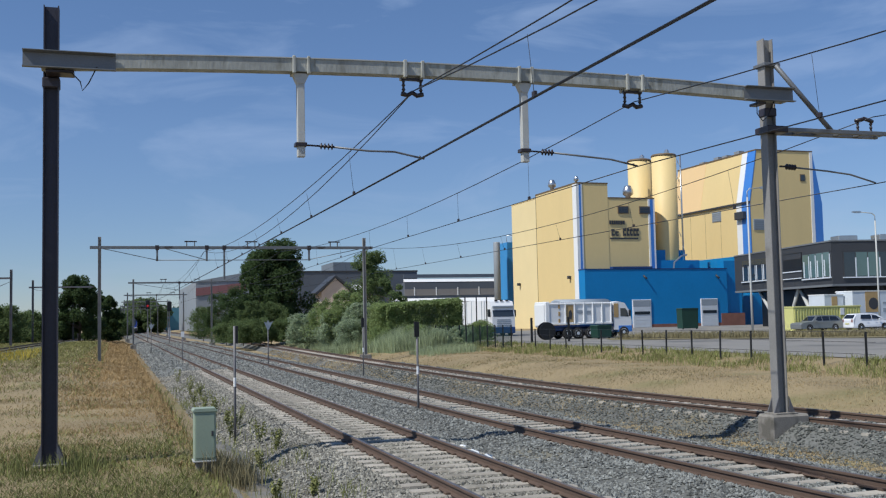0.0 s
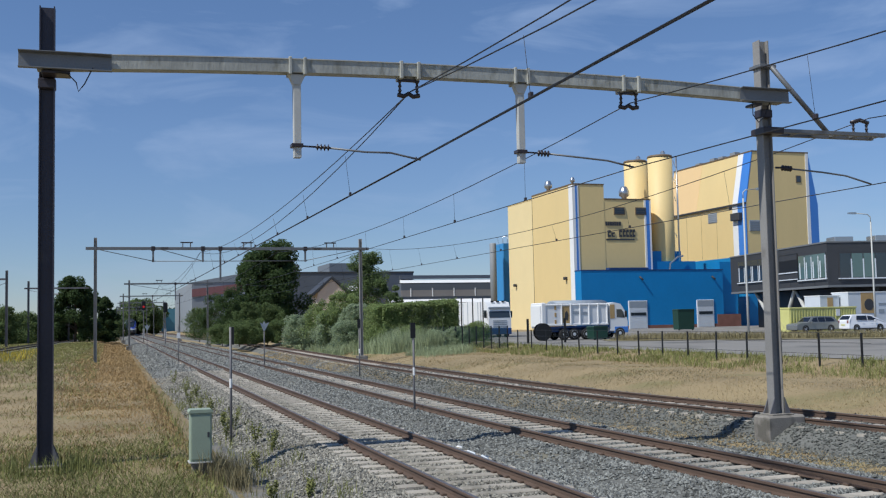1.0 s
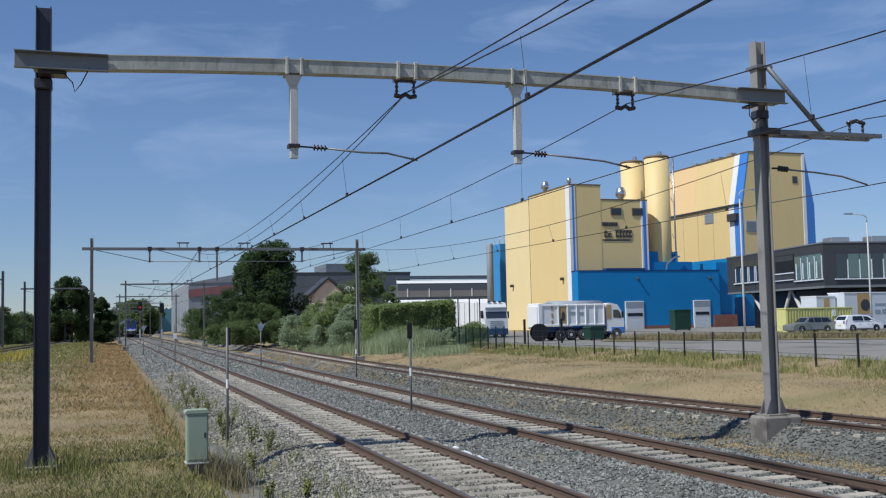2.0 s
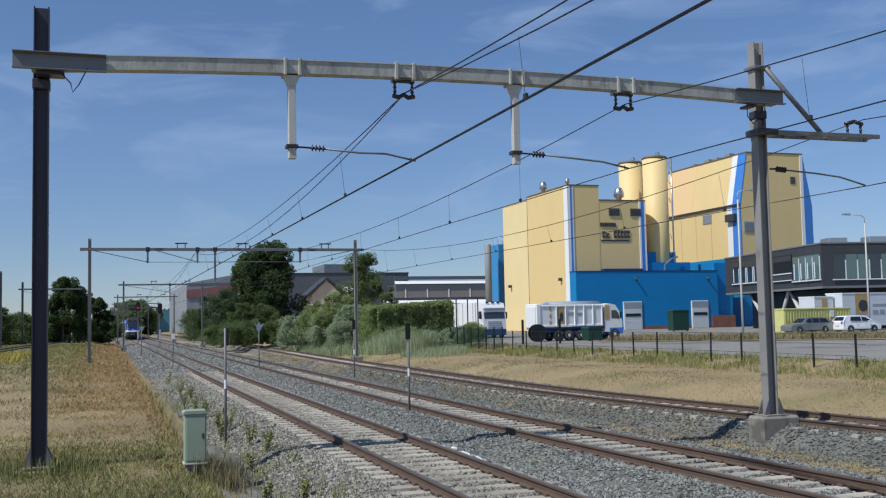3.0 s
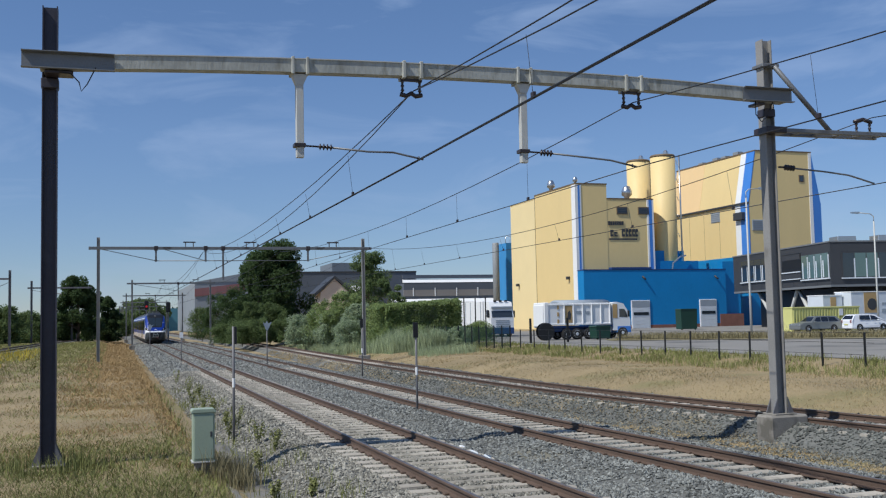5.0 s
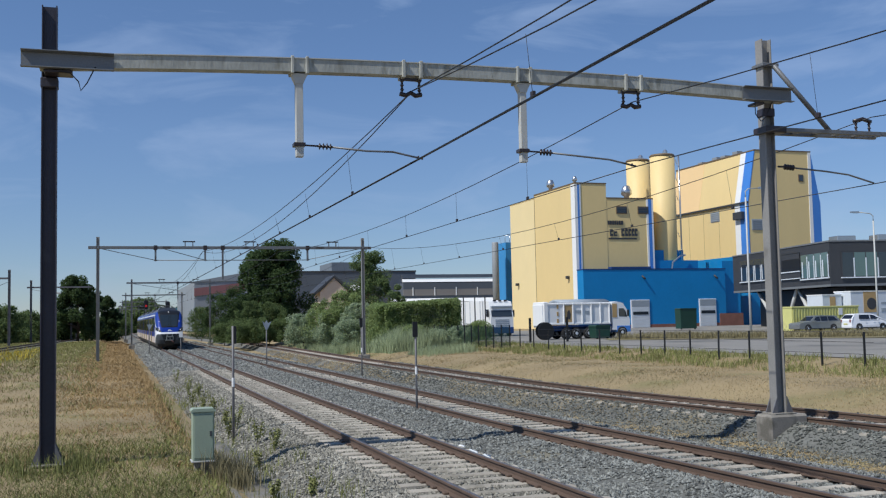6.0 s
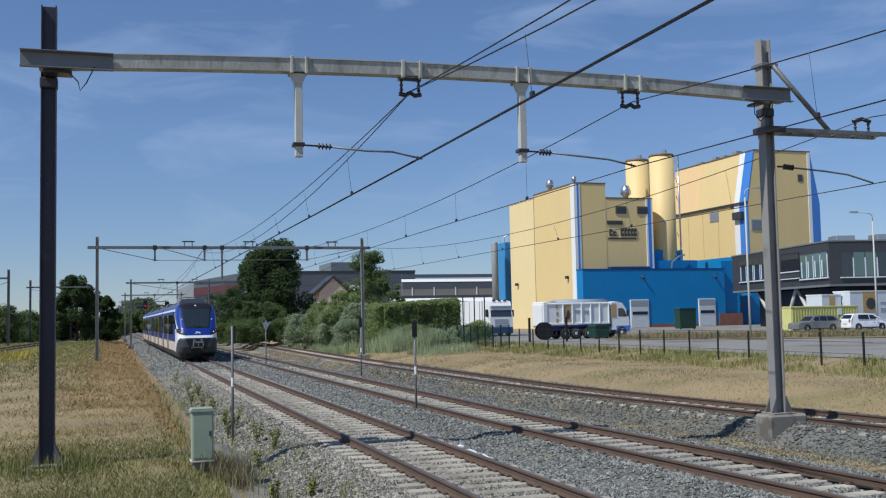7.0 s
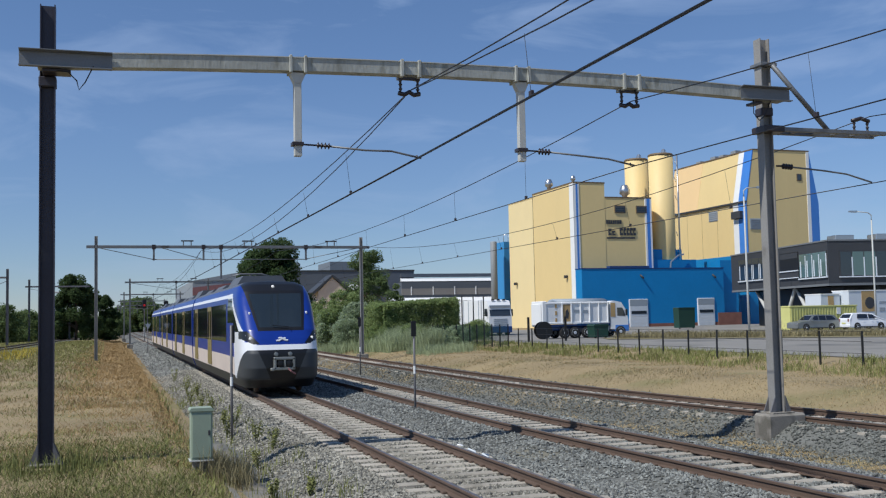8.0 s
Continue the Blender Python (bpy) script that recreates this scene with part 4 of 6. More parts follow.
def sheds():
    t = thing("warehouse", "long grey-blue warehouse with white roof bands", "warehouse")
    part("wall", box(30, 60.2, 222, 290, 0.3, 13.3), M["shed"], t)
    part("roof_edge", box(29.9, 60.3, 221.9, 222.05, 13.2, 13.55), M["dark"], t)
    part("penthouse", box(42.5, 52, 230, 244, 13.3, 15.9), M["shed2"], t)
    part("wall", box(55, 82, 214, 221.5, 0.3, 6.3), M["shed2"], t)
    part("wall", box(57, 84, 221.8, 260, 0.3, 11.2), M["shed"], t)
    part("roof_edge", box(56.9, 84.2, 221.6, 222.0, 11.8, 12.6), M["shed"], t)
    part("white_band", prism([(220.6, 10.85), (221.8, 11.6), (221.8, 10.85)], 56.9, 84.2, "x"), M["white"], t, "white fascia band")
    part("window_band", box(54.9, 82.1, 213.8, 214.0, 7.6, 9.0), M["taupe"], t)
    for k in range(5):
        part("mullion", box(57 + k * 5, 57.2 + k * 5, 213.7, 213.8, 7.6, 9.4), M["white"], t)
    part("wall", box(55, 82, 214, 221.3, 6.9, 10.4), M["shed"], t)
    part("white_band", prism([(212.4, 6.2), (213.95, 7.0), (213.95, 6.2)], 52, 82.2, "x"), M["white"], t, "white fascia band")

    f = thing("factory_hall", "distant grey factory hall with a red stripe", "factory")
    part("wall", box(17, 48, 300, 380, 0.2, 14.6), M["silo_grey"], f)
    part("roof", prism([(17, 14.6), (48, 14.6), (48, 19.5), (46, 19.7)], 299.8, 380, "y"), M["silo_grey"], f)
    part("red_stripe", prism([(16.95, 10.4), (46, 13.2), (46, 15.8), (16.95, 12.6)], 299.7, 299.95, "y"), M["red"], f, "faded red stripe")
    b = thing("factory_hall", "distant pale blue industrial hall", "factory")
    part("wall", box(4, 26, 420, 450, 0.0, 9.0), M["teal"], b)
    part("wall", box(12, 14, 418, 420, 0.0, 9.6), M["white"], b)

    h = thing("house", "brick gabled house with a dark pitched roof", "house")
    part("wall", prism([(25.9, 0.4), (30.4, 0.4), (30.4, 7.3), (28.2, 9.3), (25.9, 7.1)], 160, 165, "y"), M["pinkbrick"], h, "pale brick gable wall")
    part("roof", prism([(25.1, 6.6), (28.2, 9.35), (28.2, 9.75), (24.9, 6.95)], 159.7, 165.2, "y"), M["dark"], h)
    part("roof", prism([(28.2, 9.35), (31.5, 6.7), (31.7, 7.0), (28.2, 9.75)], 159.7, 165.2, "y"), M["dark"], h)
    part("wall", box(30.4, 36, 163, 168, 0.4, 6.3), M["pinkbrick"], h)
    part("roof", prism([(163 - 0.4, 6.2), (165.5, 8.4), (168.4, 6.2), (168.4, 6.5), (165.5, 8.7), (163 - 0.4, 6.5)], 30.5, 36.4, "x"), M["dark"], h)
    part("skylight", prism([(163.4, 7.25), (164.6, 8.25), (164.6, 8.4), (163.4, 7.4)], 31.8, 33.6, "x"), M["white"], h)


feed_mill(), low_hall(), grey_silo(), silos(), tall_mill(), office(), sheds()

# ---- yard ----


def paved(name, label, outline, lift, mat):
    """A flat sheet laid on the ground inside an outline."""
    bm = bmesh.new()
    bm.faces.new([bm.verts.new((x, y, 0)) for x, y in outline])
    bmesh.ops.triangulate(bm, faces=bm.faces[:])
    for _ in range(4):
        bmesh.ops.subdivide_edges(bm, edges=[e for e in bm.edges if e.calc_length() > 4], cuts=1, use_grid_fill=True)
    bmesh.ops.triangulate(bm, faces=bm.faces[:])
    for v in bm.verts:
        v.co.z = level(v.co.x, v.co.y) + lift
    bmesh.ops.recalc_face_normals(bm, faces=bm.faces[:])
    ob = part(name, bm, M[mat])
    if ob.data.polygons[0].normal.z < 0:
        ob.data.flip_normals()
    return tagged(ob, label, "pavement", kind="structure")


paved("pavement", "pale worn paving of the works yard", [(23.4, 12), (150, 12), (150, 133.8), (34, 133.8), (24.5, 92), (23.4, 60)], 0.03, "asphalt")
paved("verge", "weedy grass verge in the yard", [(31, 71), (37, 66), (56, 45), (80, 24), (86, 28), (60, 51), (41, 71), (33, 76)], 0.07, "weed2")


def wheel(parent, x, y, z, r, w, name="wheel"):
    """Tyre and rim; the axle lies along y."""
    t = part(name, lathe([(r * 0.62, -w / 2), (r * 0.93, -w / 2), (r, -w * 0.35), (r, w * 0.35), (r * 0.93, w / 2), (r * 0.62, w / 2)], 20, "y"), M["rubber"], parent, "", True)
    t.location = (x, y, z)
    rim = part("rim", lathe([(0.03, -w * 0.50), (r * 0.25, -w * 0.52), (r * 0.5, -w * 0.40), (r * 0.66, -w * 0.52), (r * 0.66, w * 0.52), (r * 0.5, w * 0.4), (r * 0.25, w * 0.52), (0.03, w * 0.5)], 16, "y"), M["doorwhite"], t, "", True)
    return rim


def tipper_truck():
    t = thing("tipper_truck", "white tipper lorry with ribbed body and blue chassis", "truck", (28.95, 80.0, 0.53))
    t.scale = (0.92, 0.92, 0.92)
    part("chassis", box(0.6, 8.0, -0.9, 0.9, 0.75, 1.15, 0.03), M["blue_dark"], t)
    shell = part("tipper_body", prism([(0.25, 1.4), (6.75, 1.3), (6.75, 3.2), (6.5, 3.38), (0.5, 3.38), (0.25, 3.2)], -1.2, 1.2, "y"), M["white"], t, "ribbed white tipper body")
    for i in range(6):
        part("rib", box(1.95 + i * 0.93, 2.07 + i * 0.93, -1.29, 1.29, 1.35, 3.32, 0.03), M["white"], shell)
    part("top_rail", box(0.25, 6.8, -1.27, 1.27, 3.16, 3.3, 0.03), M["white"], shell)
    part("bottom_rail", box(0.25, 6.8, -1.26, 1.26, 1.32, 1.5, 0.03), M["white"], shell)
    # picture panel with plain marks in the second bay
    p = part("picture_panel", box(2.1, 2.82, -1.225, -1.19, 1.55, 3.12), M["tan"], shell, "tan picture panel")
    part("picture_shape", prism([(2.3, 1.9), (2.6, 1.8), (2.7, 2.3), (2.55, 2.7), (2.35, 2.5)], -1.24, -1.22, "y"), M["dark"], p)
    for u0, u1, z in ((3.2, 3.75, 2.35), (4.15, 4.6, 2.3)):
        part("letter_shape", box(u0, u1, -1.225, -1.195, z, z + 0.28), M["greyblue"], shell)
    # heavy rear frame with the tailgate
    part("rear_frame", box(0.0, 0.45, -1.26, 1.26, 1.1, 3.45, 0.06), M["white"], t)
    part("tailgate", box(-0.1, 0.0, -1.1, 1.1, 1.25, 3.2, 0.03), M["white"], t)
    for z in (1.5, 2.15, 2.8):
        part("tail_lamp", box(1.3, 1.48, -1.23, -1.19, z, z + 0.38), M["tan"], t)
    part("side_rail", box(0.3, 6.9, -1.18, -1.0, 1.08, 1.3), M["blue_dark"], t)
    tarp = bmesh.new()
    for k in range(9):
        add_tube(tarp, [(1.6, -1.0 + k * 0.25, 3.36 + 0.16 * math.sin(math.pi * k / 8)), (6.7, -1.0 + k * 0.25, 3.36 + 0.16 * math.sin(math.pi * k / 8))], 0.15, 7)
    part("tarpaulin", tarp, M["greyblue"], t, "grey tarpaulin over the load", True)
    part("hydraulic_ram", tube([(6.85, 0, 1.1), (6.85, 0, 3.3)], 0.12, 8), M["tan"], t)
    part("side_guard", box(3.6, 6.6, -1.15, -1.1, 0.55, 0.95, 0.02), M["dark"], t)
    cab = part("cab", prism([(6.95, 0.75), (8.75, 0.6), (8.8, 1.6), (8.6, 2.5), (8.1, 3.25), (7.4, 3.4), (6.95, 3.3)], -1.2, 1.2, "y"), M["white"], t, "white cab with a blue lower front")
    part("side_window", prism([(7.65, 2.0), (8.5, 1.95), (8.35, 2.5), (8.15, 2.75), (7.65, 2.75)], -1.215, -1.19, "y"), M["glass"], cab)
    part("windscreen", prism([(8.79, 1.9), (8.81, 1.9), (8.62, 2.55), (8.28, 3.0), (8.25, 2.95)], -1.05, 1.05, "y"), M["glass"], cab)
    part("lower_front", box(7.4, 8.85, -1.215, 1.215, 0.55, 1.15, 0.04), M["blue2"], cab)
    part("mirror", box(8.45, 8.6, -1.5, -1.3, 2.0, 2.6, 0.03), M["tblack"], cab)
    part("fuel_tank", box(5.6, 6.8, -1.2, -0.6, 0.6, 1.1, 0.05), M["chrome"], t)
    part("side_panel", box(6.98, 7.45, -1.225, -1.19, 1.9, 3.2), M["tan"], cab, "tan painted panel")
    for x in (2.25, 3.25, 4.5, 7.95):
        for y in (-1.1, 1.1):
            wheel(t, x, y, 0.52, 0.52, 0.34)
        part("mudguard", box(x - 0.55, x + 0.55, -1.2, -0.88, 1.06, 1.12, 0.02), M["tblack"], t)


def articulated_truck():
    t = thing("articulated_lorry", "white articulated lorry with a blue bumper and white trailer", "truck", (31.4, 98.0, 0.53))
    cab = part("cab", prism([(0.0, 0.8), (0.0, 2.0), (0.25, 3.0), (0.6, 3.6), (2.1, 3.75), (2.1, 0.8)], 0.0, 2.5, "x"), M["white"], t, "white high-roofed cab")
    part("windscreen", prism([(-0.02, 2.05), (0.0, 2.02), (0.27, 2.9), (0.25, 2.95)], 0.12, 2.38, "x"), M["glass"], cab)
    part("sun_visor", box(0.1, 2.4, 0.02, 0.3, 2.95, 3.15, 0.03), M["greyblue"], cab)
    part("bumper", box(0.0, 2.5, -0.1, 0.4, 0.3, 0.95, 0.05), M["blue_dark"], cab, "dark blue bumper")
    for k in range(4):
        part("grille_slat", box(0.5, 2.0, -0.04, 0.01, 1.05 + k * 0.2, 1.15 + k * 0.2), M["greyblue"], cab)
    part("side_window", box(-0.02, 0.01, 0.5, 1.3, 2.05, 2.8), M["glass"], cab)
    for x in (-0.25, 2.6):
        part("mirror", box(x, x + 0.15, 0.25, 0.4, 2.0, 2.7, 0.02), M["tblack"], cab)
    for k in range(3):
        part("roof_lamp", box(0.5 + k * 0.6, 0.8 + k * 0.6, 0.5, 0.6, 3.62, 3.78), M["tblack"], cab)
    tr = part("trailer_body", box(0.0, 2.5, 2.5, 15.5, 1.15, 3.75, 0.03), M["white"], t, "white trailer body")
    for k in range(8):
        part("rib", box(-0.04, 0.01, 3.0 + k * 1.6, 3.1 + k * 1.6, 1.2, 3.7), M["greyblue"], tr)
    part("side_skirt", box(0.05, 2.45, 5.0, 12.0, 0.5, 1.1), M["tblack"], t)
    for y in (1.0, 3.2, 11.2, 12.5, 13.8):
        for x in (0.15, 2.35):
            o = wheel(t, x, y, 0.5, 0.5, 0.3)
            o.parent.rotation_euler = (0, 0, radians(90))


def car(label, at, length, height, paint, lower, upper, windows, turn):
    """A car as one shell from its side outline, drawn in above the waist, with glazing set on it."""
    t = thing("car", label, "car", at, "parked cars", "", turn)
    w, belt = 0.86, 0.60

    def tuck(v):
        return w - 0.01 - max(0.0, v - belt) / (1 - belt) * 0.2
    outline = lower + upper
    bm = bmesh.new()
    sides = [[bm.verts.new((u * length, sgn * tuck(v), v * height)) for u, v in outline] for sgn in (-1, 1)]
    n = len(outline)
    bm.faces.new(sides[0]), bm.faces.new(sides[1][::-1])
    for i in range(n):
        bm.faces.new((sides[0][i], sides[1][i], sides[1][(i + 1) % n], sides[0][(i + 1) % n]))
    bmesh.ops.recalc_face_normals(bm, faces=bm.faces)
    bmesh.ops.bevel(bm, geom=bm.edges[:], offset=0.045, segments=2, affect="EDGES", clamp_overlap=True)
    body = part("body", bm, M[paint], t)

    def glazing(name, pts, sgn):
        bm = bmesh.new()
        a = [bm.verts.new((u * length, sgn * (tuck(v) + 0.012), v * height)) for u, v in pts]
        b = [bm.verts.new((u * length, sgn * (tuck(v) - 0.03), v * height)) for u, v in pts]
        bm.faces.new(a), bm.faces.new(b[::-1])
        for i in range(len(pts)):
            bm.faces.new((a[i], b[i], b[(i + 1) % len(pts)], a[(i + 1) % len(pts)]))
        bmesh.ops.recalc_face_normals(bm, faces=bm.faces)
        part(name, bm, M["tglass"], body)
    for sgn in (-1, 1):
        for pts in windows:
            glazing("side_window", pts, sgn)
    # windscreen and rear window lie along the outline's slopes
    for (ua, va), (ub, vb) in ((upper[0], upper[1]), (upper[-2], upper[-1])):
        d = Vector((ub - ua, 0, vb - va))
        nrm = Vector((d.z * height, 0, -d.x * length)).normalized() * 0.012
        bm = bmesh.new()
        q = []
        for k, sgn in ((0.12, -1), (0.12, 1), (0.88, 1), (0.88, -1)):
            u, v = ua + (ub - ua) * k, va + (vb - va) * k
            q.append(bm.verts.new(Vector((u * length, sgn * (tuck(v) - 0.12), v * height)) + nrm))
        bm.faces.new(q)
        g = bmesh.ops.extrude_face_region(bm, geom=bm.faces[:])
        bmesh.ops.translate(bm, verts=[v for v in g["geom"] if isinstance(v, bmesh.types.BMVert)], vec=-nrm * 2)
        bmesh.ops.recalc_face_normals(bm, faces=bm.faces)
        part("windscreen", bm, M["tglass"], body)
    for u in (0.19, 0.80):
        for sgn in (-1, 1):
            part("wheel_arch", lathe([(0.02, -0.02), (0.37, -0.02), (0.37, 0.02), (0.02, 0.02)], 18, "y"), M["tblack"], body).location = (u * length, sgn * (w - 0.008), 0.33)
            wheel(t, u * length, sgn * (w - 0.06), 0.31, 0.31, 0.2)
    for sgn in (-0.62, 0.62):
        part("headlamp", box(length * 0.97, length * 1.004, sgn - 0.17, sgn + 0.17, height * 0.40, height * 0.50, 0.02), M["chrome"], t)
        part("tail_lamp", box(-0.015, 0.05, sgn - 0.12, sgn + 0.12, height * 0.48, height * 0.66, 0.02), M["red"], t)
    for sgn in (-1, 1):
        part("door_mirror", box(length * 0.64, length * 0.68, sgn * (w + 0.1) - 0.08, sgn * (w + 0.1) + 0.08, height * 0.60, height * 0.68, 0.02), M[paint], t)
        part("sill_strip", box(length * 0.28, length * 0.71, sgn * w - 0.015, sgn * w + 0.015, height * 0.15, height * 0.2), M["tblack"], t)
        for u in (0.34, 0.56):
            part("door_handle", box(u * length, u * length + 0.16, sgn * w - 0.02, sgn * w + 0.02, height * 0.52, height * 0.545), M[paint], t)
    for x0, x1 in ((-0.03, 0.12), (length - 0.12, length + 0.02)):
        part("bumper", box(x0, x1, -w + 0.06, w - 0.06, height * 0.16, height * 0.34, 0.04), M[paint], t)
    part("number_plate", box(-0.045, -0.02, -0.26, 0.26, height * 0.36, height * 0.43), M["paleyellow"], t)


def yard_things():
    tipper_truck(), articulated_truck()
    car("silver-grey estate car parked beside a white hatchback", (60.9, 82.0, 0.53), 4.75, 1.52, "silver",
        [(0.0, 0.62), (0.0, 0.22), (0.03, 0.15), (0.97, 0.15), (1.0, 0.22), (1.0, 0.42), (0.97, 0.53), (0.88, 0.58)],
        [(0.735, 0.62), (0.60, 0.965), (0.45, 1.0), (0.16, 0.98), (0.085, 0.94), (0.005, 0.66)],
        [[(0.50, 0.66), (0.66, 0.66), (0.585, 0.90), (0.50, 0.93)], [(0.32, 0.66), (0.48, 0.66), (0.48, 0.93), (0.32, 0.93)], [(0.08, 0.68), (0.30, 0.66), (0.30, 0.93), (0.15, 0.91)]], 180)
    car("white small hatchback parked in the yard", (60.95, 80.6, 0.53), 4.45, 1.62, "twhite",
        [(0.0, 0.62), (0.0, 0.22), (0.03, 0.14), (0.97, 0.14), (1.0, 0.22), (1.0, 0.42), (0.97, 0.52), (0.90, 0.60)],
        [(0.82, 0.66), (0.62, 0.95), (0.45, 1.0), (0.16, 0.98), (0.10, 0.95), (0.01, 0.66)],
        [[(0.50, 0.66), (0.73, 0.66), (0.605, 0.88), (0.50, 0.92)], [(0.20, 0.68), (0.47, 0.66), (0.47, 0.92), (0.22, 0.92)]], 0)
    c = thing("skip_container", "yellow corrugated open-top steel container", "container", (57.4, 83.9, 0.52))
    c.scale = (0.95, 0.95, 0.95)
    part("shell", box(0, 8.3, 0, 2.4, 0.0, 2.45), M["paleyellow"], c)
    for k in range(24):
        part("rib", box(0.1 + k * 0.345, 0.24 + k * 0.345, -0.07, 0.0, 0.2, 2.3), M["paleyellow"], c)
    part("top_rail", box(-0.05, 8.35, -0.1, 2.5, 2.4, 2.55, 0.02), M["paleyellow"], c)
    part("placard", box(5.7, 6.2, -0.1, -0.06, 1.6, 2.3), M["white"], c)
    for x, y, wd, h0, h1 in ((64.3, 88.0, 2.4, 1.9, 4.2), (66.9, 86.9, 12.3, 1.1, 4.5)):
        tr = thing("box_trailer", "white box trailer with dark lettering shapes", "trailer", (x, y, 0.52), "box trailers")
        part("trailer_body", box(0, wd, 0, 2.5, h0 - 0.62, h1 - 0.62, 0.03), M["doorwhite"], tr)
        part("roof_rail", box(-0.03, wd + 0.03, -0.05, 2.55, h1 - 0.66, h1 - 0.56), M["white"], tr)
        if wd > 5:
            part("picture_panel", box(1.6, 3.4, -0.03, 0.0, 1.7, 3.9), M["tan"], tr, "tan picture panel")
            part("picture_shape", lathe([(0.05, -0.03), (0.6, -0.02), (0.62, 0.0)], 12, "y"), M["dark"], tr).location = (2.6, -0.03, 2.6)
            for a, b, z0, z1 in ((3.8, 5.6, 2.55, 2.75), (3.8, 4.5, 1.7, 2.1), (4.7, 5.3, 1.7, 2.15), (5.6, 6.2, 1.7, 2.45), (6.35, 6.9, 1.7, 2.45), (7.0, 7.5, 1.7, 2.45)):
                part("letter_shape", box(a, b, -0.03, 0.0, z0, z1), M["greyblue"], tr)
        else:
            part("picture_panel", box(0.9, 1.6, -0.03, 0.0, 1.2, 3.4), M["tan"], tr)
        for xx in (0.8, wd - 1.2):
            wheel(tr, xx, 0.3, 0.45, 0.45, 0.3)
            part("leg", box(xx - 0.1, xx + 0.1, 0.2, 2.3, 0.5, h0 - 0.6), M["tblack"], tr)
    for x, y, wd, h, name in ((60.8, 110, 2.3, 2.5, "waste_container"), (32.5, 76.4, 1.35, 1.05, "waste_container")):
        b = thing(name, "dark green lidded waste container in the yard", "container", (x, y, 0.52), "waste containers")
        part("bin_body", prism([(0.08, 0.12), (wd - 0.08, 0.12), (wd, h), (0, h)], 0, 1.3, "y"), M["bingreen"], b)
        part("lid", prism([(-0.05, h), (wd + 0.05, h), (wd - 0.1, h + 0.12), (0.1, h + 0.12)], -0.05, 1.35, "y"), M["bingreen"], b)
        for k in range(2):
            part("castor", lathe([(0.1, -0.04), (0.1, 0.04)], 10, "y"), M["rubber"], b).location = (0.2 + k * (wd - 0.4), 0.2, 0.1)
    d = thing("cable_drum", "dark round drum standing beside the lorry", "drum", (28.7, 78.2, 0.53))
    part("drum_disc", lathe([(0.1, -0.3), (0.72, -0.3), (0.74, -0.22), (0.4, -0.2), (0.4, 0.2), (0.74, 0.22), (0.72, 0.3), (0.1, 0.3)], 20, "y"), M["tblack"], d).location = (0, 0, 0.74)
    for x, y, top, arm in ((46.5, 75, 12.9, 1.4), (67.7, 84.0, 11.95, -1.8)):
        l = thing("street_lamp", "tall pale lamp post with a curved arm", "street lamp", (x, y, 0.5), "yard lamps")
        part("pole", tube([(0, 0, 0), (0, 0, 4), (0, 0, top - 1.0)], 0.11, 8, 0.07), M["post"], l, "", True)
        part("arm", tube([(0, 0, top - 1.0), (0, 0, top - 0.5), (arm * 0.2, 0, top - 0.25), (arm, 0, top - 0.15)], 0.05, 6), M["post"], l, "", True)
        part("lamp_head", prism([(arm, top - 0.25), (arm * 1.5, top - 0.22), (arm * 1.5, top - 0.08), (arm, top - 0.05)], -0.14, 0.14, "y"), M["chrome"], l)
    # post-and-wire fence along the yard
    f = thing("fence", "dark post-and-wire fence beside the yard", "fence")
    rng = random.Random(9)
    for k in range(15):
        y = 31.5 + k * 2.42
        lean = rng.uniform(-0.06, 0.06) + (0.16 if k == 4 else 0)
        part("post", tube([(21.2, y, level(21.2, y) - 0.2), (21.2 + lean, y + lean, level(21.2, y) + 1.35)], 0.045, 6), M["tblack"], f)
    for z in (0.45, 0.9, 1.28):
        rod("fence_wire", f, [(21.2, 31.0, 0.38 + z), (21.2, 65.5, 0.38 + z)], 0.008, "wire", 4)
    m = thing("mesh_fence", "dark green mesh fence overgrown with weeds", "fence")
    for k in range(12):
        y = 66.5 + k * 1.6
        part("post", tube([(20.9, y, 0.1), (20.9, y, 1.95)], 0.05, 6), M["tblack"], m)
    bm = bmesh.new()
    for k in range(90):
        add_box(bm, 20.89, 20.91, 66.5 + k * 0.2, 66.53 + k * 0.2, 0.25, 1.85)
    part("mesh", bm, M["bingreen"], m)
    # tall gate posts at the yard's corner
    g = thing("yard_gate", "tall dark steel gate posts beside the lorries", "gate")
    for px in (25.0, 26.1, 27.1):
        part("post", tube([(px, 88, 0.4), (px, 88, 4.4)], 0.06, 6), M["tblack"], g)
    rod("cross_rail", g, [(25.0, 88, 1.6), (27.1, 88, 1.6)], 0.04, "tblack")
    for px in (27.9, 24.8):
        part("post", box(px - 0.07, px + 0.07, 72, 72.14, 0.3, 2.4), M["tblack"], g)


yard_things()


